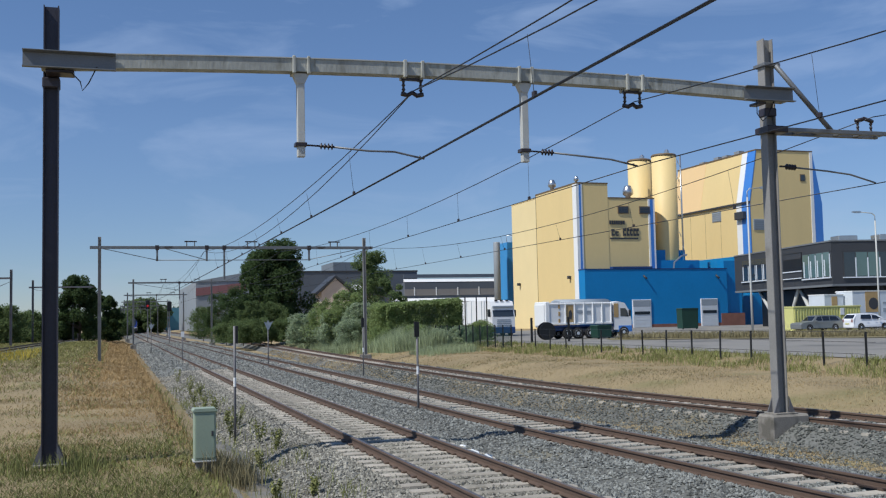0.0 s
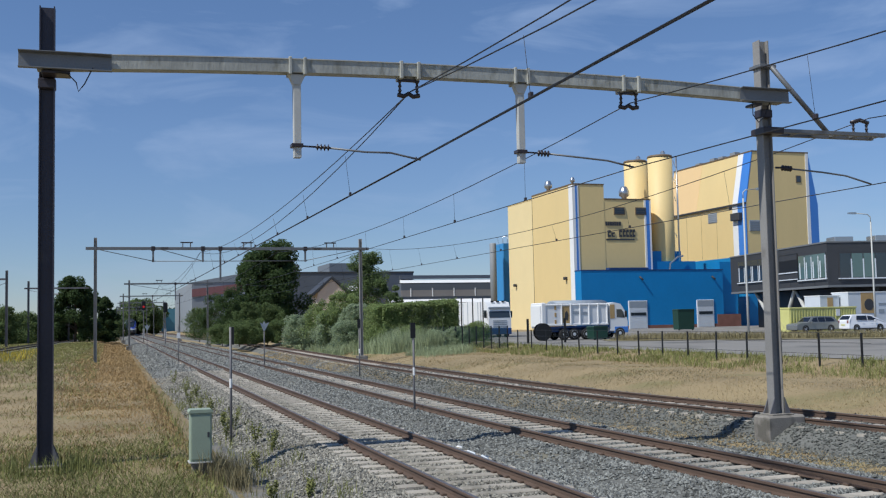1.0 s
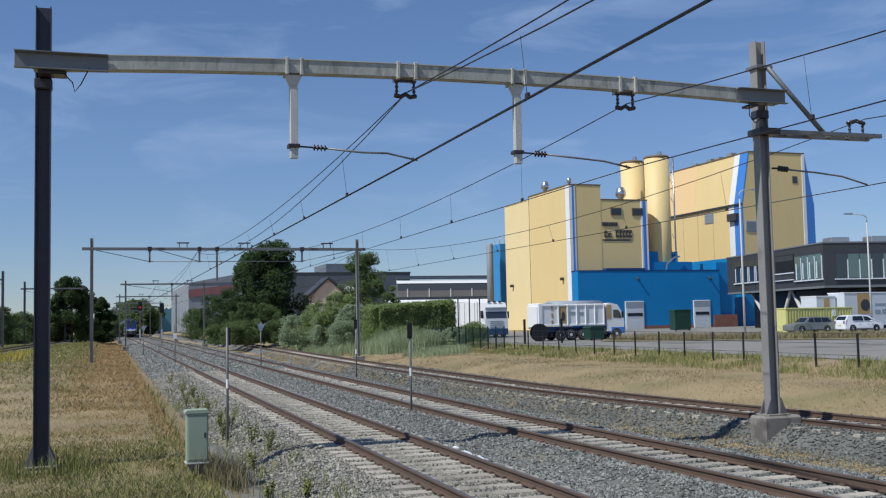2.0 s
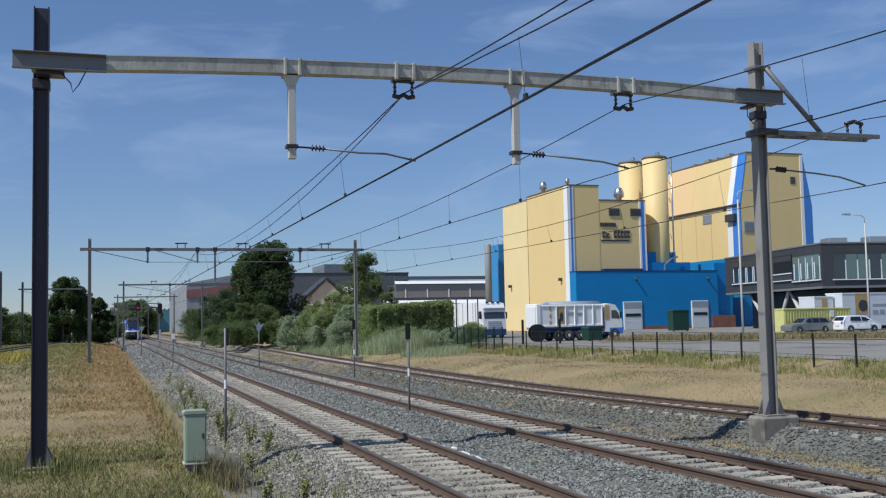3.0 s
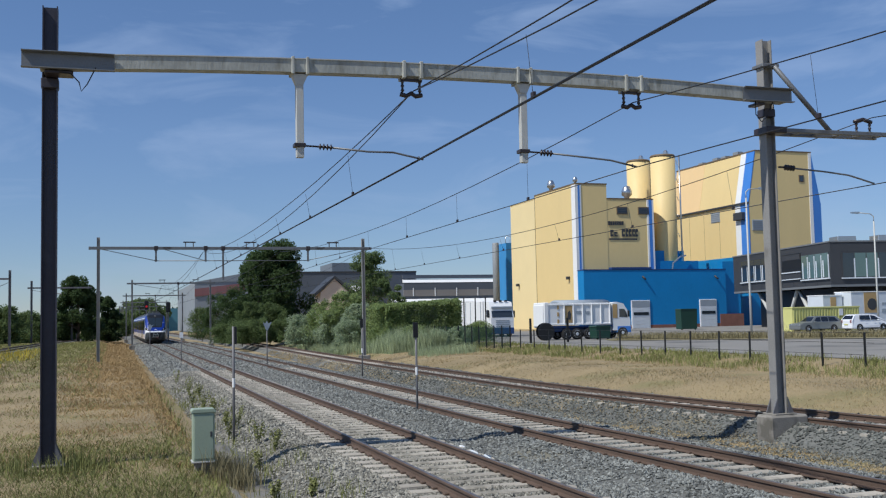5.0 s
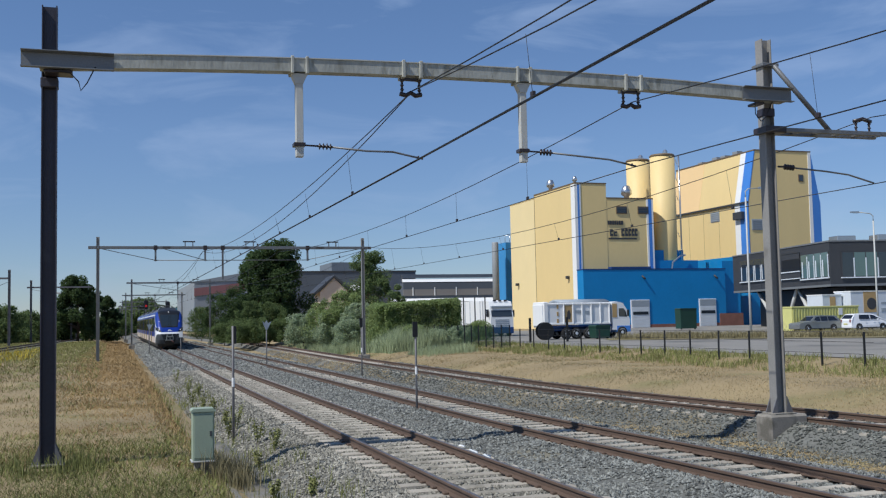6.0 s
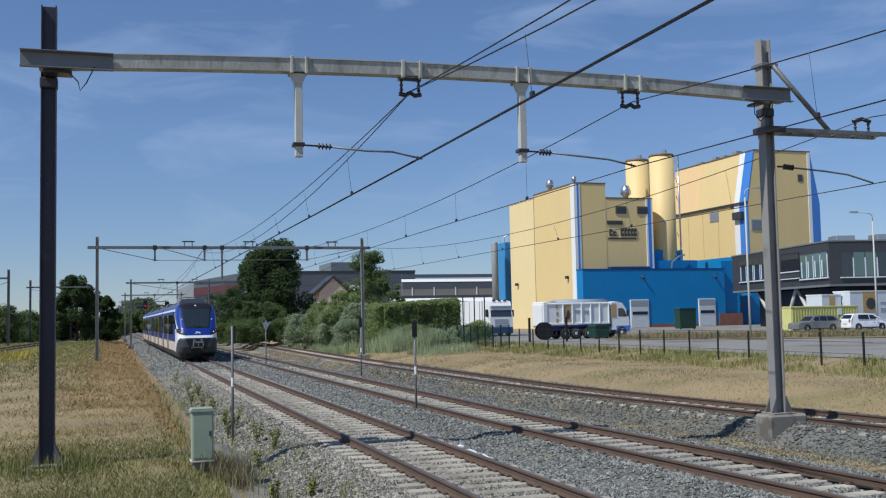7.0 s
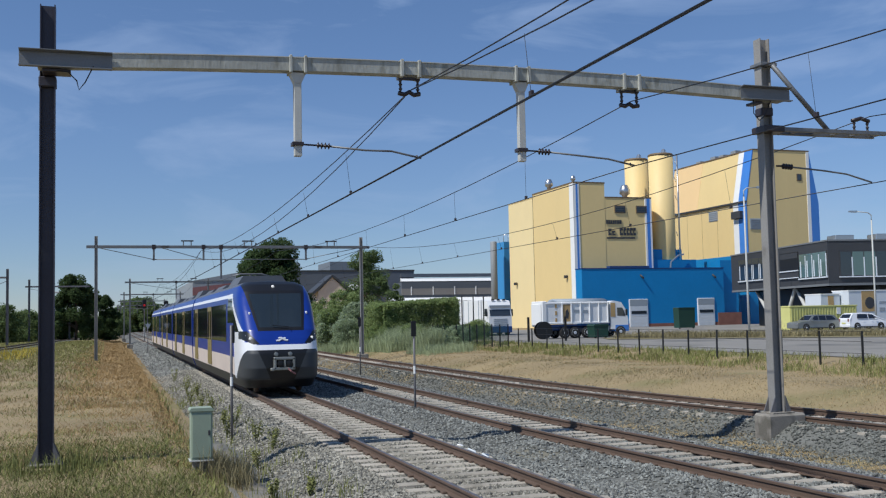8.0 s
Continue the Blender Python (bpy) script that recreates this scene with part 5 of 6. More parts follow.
def lineside():
    b = thing("relay_cabinet", "grey-green trackside relay cabinet on a metal stand", "cabinet", (-4.0, 19.4, -0.2))
    b.scale = (0.92, 0.92, 0.92)
    part("body", box(-0.21, 0.21, -0.19, 0.19, 0.22, 1.18, 0.012), M["box"], b)
    part("door", box(-0.185, 0.185, -0.205, -0.188, 0.27, 1.13, 0.006), M["box"], b)
    part("lid", prism([(-0.24, 1.18), (0.24, 1.18), (0.24, 1.21), (0.2, 1.245), (-0.2, 1.245), (-0.24, 1.21)], -0.22, 0.22, "y"), M["box"], b, "weathered sloped lid")
    part("base_flange", box(-0.235, 0.235, -0.21, 0.21, 0.19, 0.22, 0.005), M["post"], b)
    part("stand", box(-0.17, 0.17, -0.15, 0.15, -0.3, 0.19, 0.01), M["concrete"], b, "grey stand")
    part("lock", box(0.12, 0.16, -0.225, -0.2, 0.7, 0.8, 0.006), M["dark"], b)
    for x, y, top, kind in ((-2.66, 26.4, 2.42, 0), (2.9, 28.8, 2.42, 0), (3.25, 61.6, 2.6, 1), (6.4, 50.3, 2.6, 0), (-0.9, 75.0, 2.0, 2), (-2.2, 100, 2.6, 1)):
        p = thing("marker_post", "slim grey lineside marker post with a dark plate", "post", (x, y, -0.45), "marker posts")
        part("pole", tube([(0, 0, -0.2), (0, 0, 1.2), (0, 0, top + 0.45)], 0.033, 8), M["mast"], p, "", True)
        if kind == 0:
            part("plate", box(-0.09 if x > 0 else 0.02, 0.06 if x > 0 else 0.085, -0.04, 0.02, top, top + 0.45, 0.01), M["tblack"], p)
            part("sleeve", tube([(0, 0, 1.33), (0, 0, 1.56)], 0.037, 8), M["white"], p)
        elif kind == 1:
            part("plate", prism([(-0.25, top + 0.4), (-0.05, top - 0.1), (0.05, top - 0.1), (0.3, top + 0.4), (0.1, top + 0.3), (0, top + 0.45), (-0.1, top + 0.3)], -0.04, -0.01, "y"), M["greyblue"], p, "forked grey plate")
        else:
            part("plate", box(-0.12, 0.12, -0.05, -0.02, top, top + 0.4), M["white"], p)
    for x, y, top, red in ((-0.5, 165, 5.6, True), (2.0, 150, 5.0, False)):
        s = thing("railway_signal", "black colour-light signal on a slim mast", "signal", (x, y, -0.3), "signals")
        part("mast", tube([(0, 0, 0), (0, 0, top)], 0.07, 8), M["mast"], s)
        part("signal_head", box(-0.32, 0.32, -0.12, 0.12, top - 0.4, top + 1.0, 0.1), M["tblack"], s)
        part("lamp", lathe([(0.02, -0.14), (0.17, -0.13), (0.18, -0.10)], 12, "y"), M["redlamp" if red else "tblack"], s).location = (0, 0, top + 0.1)
        part("ladder_panel", box(-0.12, 0.12, -0.05, 0.0, 0.9, 2.3), M["white"], s)
    # masts of the branch line
    for x, y, z in ((-16.2, 120, 8.8), (-15.6, 143, 8.6), (-10.9, 150, 7.2), (-10.5, 160, 7.0), (-7.1, 190, 7.4), (-3.6, 300, 8.0)):
        p = thing("catenary_mast", "dark steel overhead line mast of a branch line", "mast", group="branch line masts")
        h_mast("mast", p, x, y, 0.0, z, 0.26)
        if y < 149:
            part("arm", box(x - 4.5 if y < 130 else x - 0.5, x if y < 130 else x + 7.5, y - 0.07, y + 0.07, z - 1.05, z - 0.85), M["mast"], p)
            rod("stay", p, [(x, y, z - 1.3), (x - 3.8, y, z - 3.0)] if y < 130 else [(x, y, z - 1.2), (x + 3, y, z - 1.8)], 0.03)
    tr = thing("track_4", "branch line track curving in through the grass", "railway track", (0, 0, 0.62), kind="structure")
    for off in (-0.75, 0.75):
        rod("rail", tr, [(-19.5 + 0.052 * y + off, y, 0) for y in range(60, 300, 20)], 0.07, "rail_side")
    t5 = part("track_bed", prism([(-1.6, -0.25), (1.6, -0.25), (1.2, -0.08), (-1.2, -0.08)], 60, 300, "y"), M["ballast"], tr)
    for v in t5.data.vertices:
        v.co.x += -19.5 + 0.052 * v.co.y
    l = thing("platform_lamp", "small pale lamp head on a slim post", "lamp", (-13.6, 140, 0.5))
    part("pole", tube([(0, 0, 0), (0, 0, 6.3)], 0.06, 6), M["mast"], l)
    part("lamp_head", box(-0.2, 1.8, -0.15, 0.15, 6.2, 6.4, 0.03), M["post"], l)
    part("lamp_head", box(0.1, 1.2, -0.15, 0.15, 4.9, 5.2, 0.05), M["post"], l)
    # dropped litter by the rail
    w = part("litter", lathe([(0.02, 0), (0.09, 0.02), (0.07, 0.05), (0.02, 0.06)], 7), M["white"], None)
    w.matrix_basis = pose(1.35, 20.3, -0.2, 12, 8, 30)
    tagged(w, "crumpled white litter lying on the ballast", "litter")
    for y, a in ((18.8, 20), (18.0, -15)):
        c = part("rail_strap", tube([(0, -0.2, -0.02), (0.08, -0.08, 0.05), (-0.02, 0.0, 0.1), (0.1, 0.1, 0.06), (0.04, 0.22, -0.02)], 0.022, 6), M["doorwhite"], None, "", True)
        c.matrix_basis = pose(1.02, y, -0.15, 0, 0, a)
        tagged(c, "bent pale metal strap lying beside the rail", "metal strap", "straps by the rail")


lineside()


def gravel_path():
    """Trodden fine gravel beside the ballast shoulder."""
    ys = [12 + 0.35 * i for i in range(40)]
    cols = 9
    verts, faces = [], []
    for y in ys:
        a = -3.72 + 0.10 * noise.noise(Vector((0, y * 0.8, 3.0)))
        b = -2.85 + 0.22 * noise.noise(Vector((4, y * 0.7, 9.0)))
        for i in range(cols):
            x = a + (b - a) * i / (cols - 1)
            verts.append((x, y, max(level(x, y) + 0.07, bed_height(x, y) + 0.045) + rough(x, y, 3.0, 0.012) - (0.12 if i in (0, cols - 1) else 0)))
    for j in range(len(ys) - 1):
        for i in range(cols - 1):
            k = j * cols + i
            faces.append((k, k + 1, k + cols + 1, k + cols))
    me = bpy.data.meshes.new("path")
    me.from_pydata(verts, [], faces)
    me.materials.append(M["gravel"])
    me.shade_smooth()
    tagged(new("path", me), "narrow trodden path of fine grey gravel", "path", kind="structure")


gravel_path()

# ---- trees and shrubs ----
tree("oak_tree", "large dense dark green broadleaf tree beside the line", 14.1, 128, 0.3, 12.9, 4.9, "leaf", 1, 52000, 0.17, 0.4, 0.04, "", 90)
tree("oak_tree", "dark green tree merging with a larger crown", 11.8, 131, 0.3, 11.1, 3.4, "leaf", 11, 26000, 0.17, 0.3, 0.05, "", 60)
tree("birch_tree", "slender green tree with a pale trunk beside the hedge", 20.0, 104, 0.3, 10.0, 2.6, "leaf_mid", 2, 24000, 0.10, 0.14, 0.2, "", 110)
tree("birch_tree", "thin light green birch with sparse leaves", 20.6, 98, 0.3, 6.9, 1.6, "leaf_mid", 5, 4500, 0.10, 0.07, 0.45, "", 18)
tree("poplar_tree", "dark green tree standing beyond the branch line", -10.1, 150, 0.2, 9.7, 3.3, "leaf", 3, 28000, 0.17, 0.25, 0.05, "", 70)
tree("poplar_tree", "lower dark tree beyond the branch line", -7.0, 160, 0.2, 7.1, 2.9, "leaf", 6, 18000, 0.17, 0.2, 0.03, "", 50)
tree("poplar_tree", "distant round tree at the end of the line", 5.6, 360, 0, 11.4, 8.0, "leaf_mid", 7, 14000, 0.5, 0.4, 0.03, "", 60)
tree("poplar_tree", "distant tree at the end of the line", 1.0, 380, 0, 11.0, 5.0, "leaf_mid", 8, 9000, 0.5, 0.4, 0.03, "", 50)
for i, (x, y, h, r, mat) in enumerate((
        (7.8, 140, 6.5, 2.6, "leaf"), (8.0, 122, 6.9, 2.4, "leaf"), (6.7, 150, 4.7, 2.6, "leaf_mid"),
        (9.2, 116, 4.8, 2.1, "leaf_mid"), (11.7, 118, 4.8, 2.2, "leaf_mid"),
        (12.9, 103, 3.2, 1.9, "leaf3"), (14.7, 100, 4.5, 2.2, "leaf2"), (15.6, 96, 5.2, 2.4, "leaf2"),
        (16.2, 92, 3.9, 2.0, "leaf3"), (17.5, 90, 3.8, 2.0, "leaf2"), (14.3, 96, 3.0, 1.7, "leaf3"))):
    bush("dense green shrub at the foot of the trees" if mat != "leaf3" else "pale silvery green shrub beside the line", x, y, 0.25, h, r, mat, 20 + i, 15000, 0.085)
for i, (x, y, h, r) in enumerate(((17.9, 86, 2.2, 1.6), (17.9, 80, 1.7, 1.4), (18.5, 76, 1.3, 1.3), (25.0, 84, 1.9, 1.5), (21.1, 78, 1.5, 1.3),
                                  (16.3, 85, 1.6, 1.6))):
    bush("weedy shrub in front of the hedge", x, y, 0.3, h, r, "leaf2" if i % 2 else "leaf3", 50 + i, 9000, 0.07)
for i, (px, y, h, r) in enumerate(((-18.6, 140, 5.0, 3.5), (-17.0, 150, 4.2, 3.5), (-21.9, 140, 5.5, 4.0), (-16.1, 170, 3.8, 3.5), (-13.0, 165, 3.0, 3.0),
                                   (-5.1, 220, 4.5, 3.5))):
    bush("dark shrub along the branch line", px, y, 0.3, h, r, "leaf_mid", 70 + i, 12000, 0.14)


for i, (x, y, h, r, mat) in enumerate((
        (14.7, 90, 2.4, 1.8, "leaf3"),
        (17.5, 94, 3.4, 1.9, "leaf2"), (19.2, 94, 3.6, 1.8, "leaf2"), (19.0, 88, 3.0, 1.6, "leaf3"), (12.4, 112, 2.6, 1.9, "leaf_mid"),
        (6.6, 118, 2.2, 1.9, "leaf_mid"), (7.8, 112, 2.4, 1.9, "leaf_mid"), (9.6, 112, 2.8, 2.0, "leaf_mid"))):
    bush("low green shrub in the bank beside the line", x, y, 0.25, h, r, mat, 120 + i, 11000, 0.075)


def hedge():
    """A clipped hedge gone shaggy: leaves in clumps on an uneven skin, thinner towards its low end."""
    rng = np.random.default_rng(5)
    n = 70000
    t = thing("hedge", "thick green ivy-covered hedge ending at the yard", "hedge")
    x0, x1, y0, y1, z0, z1 = 16.6, 23.4, 84.5, 88.0, 0.3, 4.1
    q = np.stack([rng.uniform(x0, x1, n), rng.uniform(y0, y1, n), z0 + (z1 - z0) * rng.uniform(0, 1, n)], 1)
    side = rng.integers(0, 5, n)
    wave = np.array([noise.noise(Vector((a * 1.3, b * 1.1, c * 1.3))) for a, b, c in q])
    q[side <= 1, 1] = y0 + (rng.normal(0, 0.14, n) + 0.45 * wave)[side <= 1]
    q[side == 2, 2] = z1 + (rng.normal(0, 0.10, n) + 0.35 * wave - 0.12 * (x1 - q[:, 0]) / 2)[side == 2]
    q[side == 3, 0] = x1 + (rng.normal(0, 0.10, n) + 0.25 * wave)[side == 3]
    q[side == 4, 0] = x0 + (rng.normal(0, 0.3, n) + 0.8 * wave)[side == 4]
    q[:, 2] = np.minimum(q[:, 2], z1 + 0.35 * wave - 0.06 * (x1 - q[:, 0]))
    d = rng.normal(size=(n, 3)) + np.array([-0.8, -0.4, 0.5])
    ob = new("leaves", leaf_mesh("leaves", q, d, 0.085, rng, "leaf2"))
    ob.parent = t
    bm = bmesh.new()
    for k in range(24):
        a, b = rng.uniform(x0 + 0.3, x1 - 0.3), rng.uniform(y0 + 0.4, y1 - 0.4)
        add_tube(bm, [(a, b, 0.0), (a + rng.normal(0, 0.15), b, 1.8), (a + rng.normal(0, 0.3), b + 0.1, 3.5)], 0.05, 5, 0.02)
    part("stems", bm, M["bark"], t)


hedge()


def far_woods():
    rng = np.random.default_rng(12)
    n = 9000
    a = rng.uniform(-0.45, 0.75, n)
    dist = rng.uniform(700, 900, n)
    top = 9 + 5 * np.sin(a * 37) * np.sin(a * 11 + 1)
    q = np.stack([EYE[0] + np.sin(a) * dist, np.cos(a) * dist, rng.uniform(0, 1, n) ** 0.7 * top], 1)
    ob = new("far_woods", leaf_mesh("far_woods", q, rng.normal(size=(n, 3)), 4.0, rng, "leaf"))
    tagged(ob, "dark line of distant woods on the horizon", "trees", kind="stuff")


far_woods()

# ---- train ----
BODY = [(1.22, 0.22), (1.36, 0.60), (1.38, 1.25), (1.38, 3.06), (1.345, 3.40), (1.31, 3.54), (1.22, 3.78), (0.95, 3.94), (0.0, 4.0)]


def half_width(z):
    for (a, za), (b, zb) in zip(BODY, BODY[1:]):
        if za <= z <= zb:
            return a + (b - a) * (z - za) / (zb - za)
    return BODY[0][0] if z < 1 else 0.01


def nose_y(z):
    knots = ((0.2, 0.45), (0.55, 0.12), (0.9, 0.0), (1.4, 0.03), (1.9, 0.25), (2.2, 0.42), (2.9, 1.1), (3.6, 1.85), (3.85, 2.25), (3.96, 2.6), (4.0, 3.0))
    for (za, a), (zb, b) in zip(knots, knots[1:]):
        if z <= zb:
            u = max(0.0, (z - za) / (zb - za))
            return a + (b - a) * u
    return 3.0


def nose_zone(x, y, z):
    """Which panel of the front a spot belongs to."""
    ax = abs(x)
    fold = 2.4 + (y - 1.7) * 0.53
    mask = 0.80 + 0.20 * (z - 2.18)
    # lowest band is black for the undercarriage and the deep shade round it
    if z < 0.5:
        return "skirt"
    if z < 1.52 and y < 0.3 + (1.52 - z) * 1.7:
        return "coupler_bay" if ax < 0.55 + (z - 0.83) * 0.45 and y < 0.6 else "valance"
    if ax < mask and 2.18 < z and y < nose_y(z) + 0.55:
        if 2.3 < z < 3.5 and ax < mask - 0.09 - 0.03 * (z - 2.3):
            return "windscreen"
        return "windscreen_surround"
    if y < 1.3:
        # swept-back lamp glass in the corner above the white band
        low = 1.72 + 0.5 * max(0.0, ax - 0.98)
        if 0.78 < ax and low < z < 1.74 + 1.15 * (ax - 0.78) and z < 2.16:
            return "headlamp_glass"
    band = 1.69 + 0.10 * step((ax - 0.8) / 0.3) + 0.3 * step((y - 0.45) / 0.7)
    if z < band and y < 2.7:
        return "white_flank"
    if y > 0.55 and ax > 0.95:
        if y < 4.1 and fold < z < fold + 0.27 and z < 3.5:
            return "white_flank"
        if z <= fold and z < 2.15 and y < 2.7:
            return "white_flank"
        if z <= fold and z > max(2.15, 2.2 + (y - 2.4) * 0.22) and z < 3.38:
            return "cab_window"
        if y >= 3.6 and 3.36 < z < 3.54:
            return "white_flank"
    if z < 1.25 and y > 2.0:
        return "lower_panel" if z > 0.6 else "skirt"
    if z > 3.8 and y > 2.9:
        return "roof"
    return "blue_shell"


def train_nose(t):
    zs = [0.22 + 0.025 * i for i in range(149)] + [3.94, 3.96, 3.98, 4.0]
    n = 200
    grid = []
    for z in zs:
        hw, y0 = half_width(z), nose_y(z)
        row = []
        for i in range(n + 1):
            u = 2 * i / n - 1
            a = math.pi / 2 * math.copysign(abs(u) ** 1.5, u)
            s, c = math.sin(a), math.cos(a)
            row.append((math.copysign(abs(s) ** 0.36, s) * hw, 4.6 - (4.6 - y0) * abs(c) ** 0.2, z))
        grid.append(row)
    zones = {}
    for j in range(len(zs) - 1):
        for i in range(n):
            q = [grid[j][i], grid[j][i + 1], grid[j + 1][i + 1], grid[j + 1][i]]
            c = [sum(v[k] for v in q) / 4 for k in range(3)]
            zone = nose_zone(*c)
            zones.setdefault((zone, c[0] > 0 and zone in ("valance", "cab_window", "headlamp_glass", "lower_panel")), []).append(q)
    paint = dict(skirt="tblack", coupler_bay="tblack", valance="valance", white_flank="twhite", lower_panel="beige", blue_shell="tblue",
                 windscreen="screen", windscreen_surround="tblack", headlamp_glass="tblack", cab_window="tglass", roof="grey")
    for (zone, _), quads in zones.items():
        bm = bmesh.new()
        for q in quads:
            try:
                bm.faces.new([bm.verts.new(v) for v in q])
            except ValueError:
                pass
        bmesh.ops.remove_doubles(bm, verts=bm.verts[:], dist=0.0005)
        bmesh.ops.recalc_face_normals(bm, faces=bm.faces[:])
        part(zone, bm, M[paint[zone]], t, "", True)


def car_body(t, y0, y1, doors):
    """One coach: skin in bands, window panes, doors, roof boxes."""
    pts = BODY + [(-x, z) for x, z in BODY[-2::-1]]
    # the bottom band's black covers both dark running gear and the shade there
    bands = ("skirt", "lower_panel", "blue", "blue", "white", "shoulder", "roof", "roof")
    paint = dict(lower_panel="beige", blue="tblue", white="twhite", roof="grey", skirt="tblack", shoulder="tblue")
    body = None
    half = range(8), range(8, 16)
    runs = [("blue", range(16)), ("roof", range(16))] + [(n, h) for n in ("lower_panel", "white", "skirt", "shoulder") for h in half]
    for name, run in runs:
        bm = bmesh.new()
        for i in run:
            band = bands[i] if i < 8 else bands[15 - i]
            if band == name:
                a, b = pts[i], pts[i + 1]
                bm.faces.new([bm.verts.new(v) for v in ((a[0], y0, a[1]), (a[0], y1, a[1]), (b[0], y1, b[1]), (b[0], y0, b[1]))])
        bmesh.ops.recalc_face_normals(bm, faces=bm.faces[:])
        if name == "blue":
            bm.faces.new([bm.verts.new((x, y1, z)) for x, z in pts])
            bm.faces.new([bm.verts.new((x, y0, z)) for x, z in pts])
            body = part("coach_body", bm, M["tblue"], t, "blue coach body")
        else:
            part({"white": "white_stripe", "shoulder": "roof_shoulder"}.get(name, name), bm, M[paint[name]], body)
    for s in (-1, 1):
        edges = [y0 + 0.4] + [v for d in doors for v in (d - 0.15, d + 1.95)] + [y1 - 0.4]
        for a, b in zip(edges[::2], edges[1::2]):
            k = max(1, round((b - a) / 1.9))
            for i in range(k):
                u0, u1 = a + (b - a) * i / k + 0.03, a + (b - a) * (i + 1) / k - 0.03
                if u1 - u0 > 0.4:
                    part("window", box(s * 1.385 - 0.006, s * 1.385 + 0.006, u0, u1, 1.75, 3.2, 0.004), M["tglass"], body)
        for d in doors:
            for e in (0.0, 0.9):
                dr = part("door", box(s * 1.388 - 0.01, s * 1.388 + 0.01, d + e, d + e + 0.86, 0.66, 3.2, 0.006), M["yellow_door"], body, "yellow sliding door leaf")
                part("door_pane", box(s * 1.40 - 0.004, s * 1.40 + 0.004, d + e + 0.14, d + e + 0.72, 1.75, 3.0), M["tglass"], dr)


def bogie(t, y):
    b = part("bogie", box(-1.1, 1.1, y - 1.5, y + 1.5, 0.35, 0.62, 0.06), M["tblack"], t)
    for dy in (-1.25, 1.25):
        part("axle_box", box(-1.2, 1.2, y + dy - 0.22, y + dy + 0.22, 0.3, 0.6, 0.05), M["tblack"], b)
        for x in (-0.75, 0.75):
            w = part("wheel", lathe([(0.1, -0.07), (0.40, -0.07), (0.43, 0.0), (0.40, 0.07), (0.1, 0.07)], 20, "x"), M["rail_side"], b)
            w.location = (x, y + dy, 0.43)


def train():
    t = thing("train", "blue and white electric train with yellow doors", "train")
    train_nose(t)
    bogie(t, 2.6)
    y = 4.58
    for k in range(4):
        ln = 17.0 if k == 0 else 18.3
        car_body(t, y, y + ln, (y + 6.4, y + 13.7) if k == 0 else (y + 6.0, y + 13.6))
        if k < 3:
            part("gangway", box(-1.2, 1.2, y + ln + 0.002, y + ln + 0.6, 0.5, 3.7, 0.05), M["tblack"], t)
        for u, v, h in ((0.2, 3.4, 0.26), (6.0, 9.5, 0.12), (11.5, 14.5, 0.10)):
            part("roof_unit", prism([(-1.0, 3.9), (1.0, 3.9), (0.75, 4.02 + h), (-0.75, 4.02 + h)], y + u, y + v, "y"), M["grey"], t)
        # black box under the floor, lowered to deepen the shade beneath the train
        part("underframe", box(-1.15, 1.15, y + 0.5, y + ln - 0.3, 0.2, 0.7, 0.04), M["tblack"], t)
        bogie(t, y + (4.2 if k == 0 else 0.3))
        if k == 3:
            bogie(t, y + ln - 3)
        y += ln + 0.6
    # folded pantograph near the front
    rod("pantograph_arm", t, [(-0.4, 8.0, 4.1), (0, 10.2, 4.38), (0, 8.2, 4.46)], 0.035)
    rod("pantograph_bow", t, [(-0.75, 8.2, 4.42), (-0.45, 8.2, 4.5), (0.45, 8.2, 4.5), (0.75, 8.2, 4.42)], 0.035)
    # lamps, mark, coupler, wiper
    for s in (-1, 1):
        for u, z in ((1.16, 2.02), (1.06, 1.92)):
            o = part("headlamp", lathe([(0.02, -0.05), (0.05, -0.04), (0.055, 0.05)], 12, "y"), M["headlamp"], t)
            o.location = (s * u, nose_y(z) + 0.14 + (u - 1.06) * 1.6, z)
        part("marker_lamp", box(s * 1.0 - 0.035, s * 1.0 + 0.035, 1.0, 1.25, 2.74, 2.84, 0.02), M["twhite"], t)
        part("coupler_lamp", lathe([(0.02, -0.03), (0.07, -0.02), (0.08, 0.1)], 12, "y"), M["silver"], t).location = (s * 0.24, -0.02, 1.37)
    o = part("top_lamp", lathe([(0.02, -0.03), (0.05, -0.02), (0.055, 0.08)], 12, "y"), M["headlamp"], t)
    o.location = (-0.02, 2.07, 3.76)
    logo = bmesh.new()
    add_tube(logo, [(-0.2, 0.22, 1.83), (-0.1, 0.22, 1.83), (0.02, 0.235, 1.9), (0.12, 0.235, 1.9)], 0.034, 8)
    add_tube(logo, [(-0.12, 0.235, 1.92), (-0.02, 0.235, 1.92), (0.1, 0.22, 1.84), (0.2, 0.22, 1.84)], 0.034, 8)
    part("front_mark", logo, M["twhite"], t, "plain white mark")
    bay = part("coupler", box(-0.26, 0.26, -0.26, 0.3, 0.86, 1.24, 0.05), M["tblack"], t)
    for x0, x1, z0, z1 in ((-0.36, -0.27, 0.86, 1.26), (0.27, 0.36, 0.86, 1.26), (-0.36, 0.36, 1.18, 1.28), (-0.36, 0.36, 0.84, 0.94), (-0.03, 0.05, 0.94, 1.18), (-0.46, -0.34, 0.82, 0.92)):
        part("coupler_frame", box(x0, x1, -0.32, -0.05, z0, z1, 0.02), M["silver"], bay)
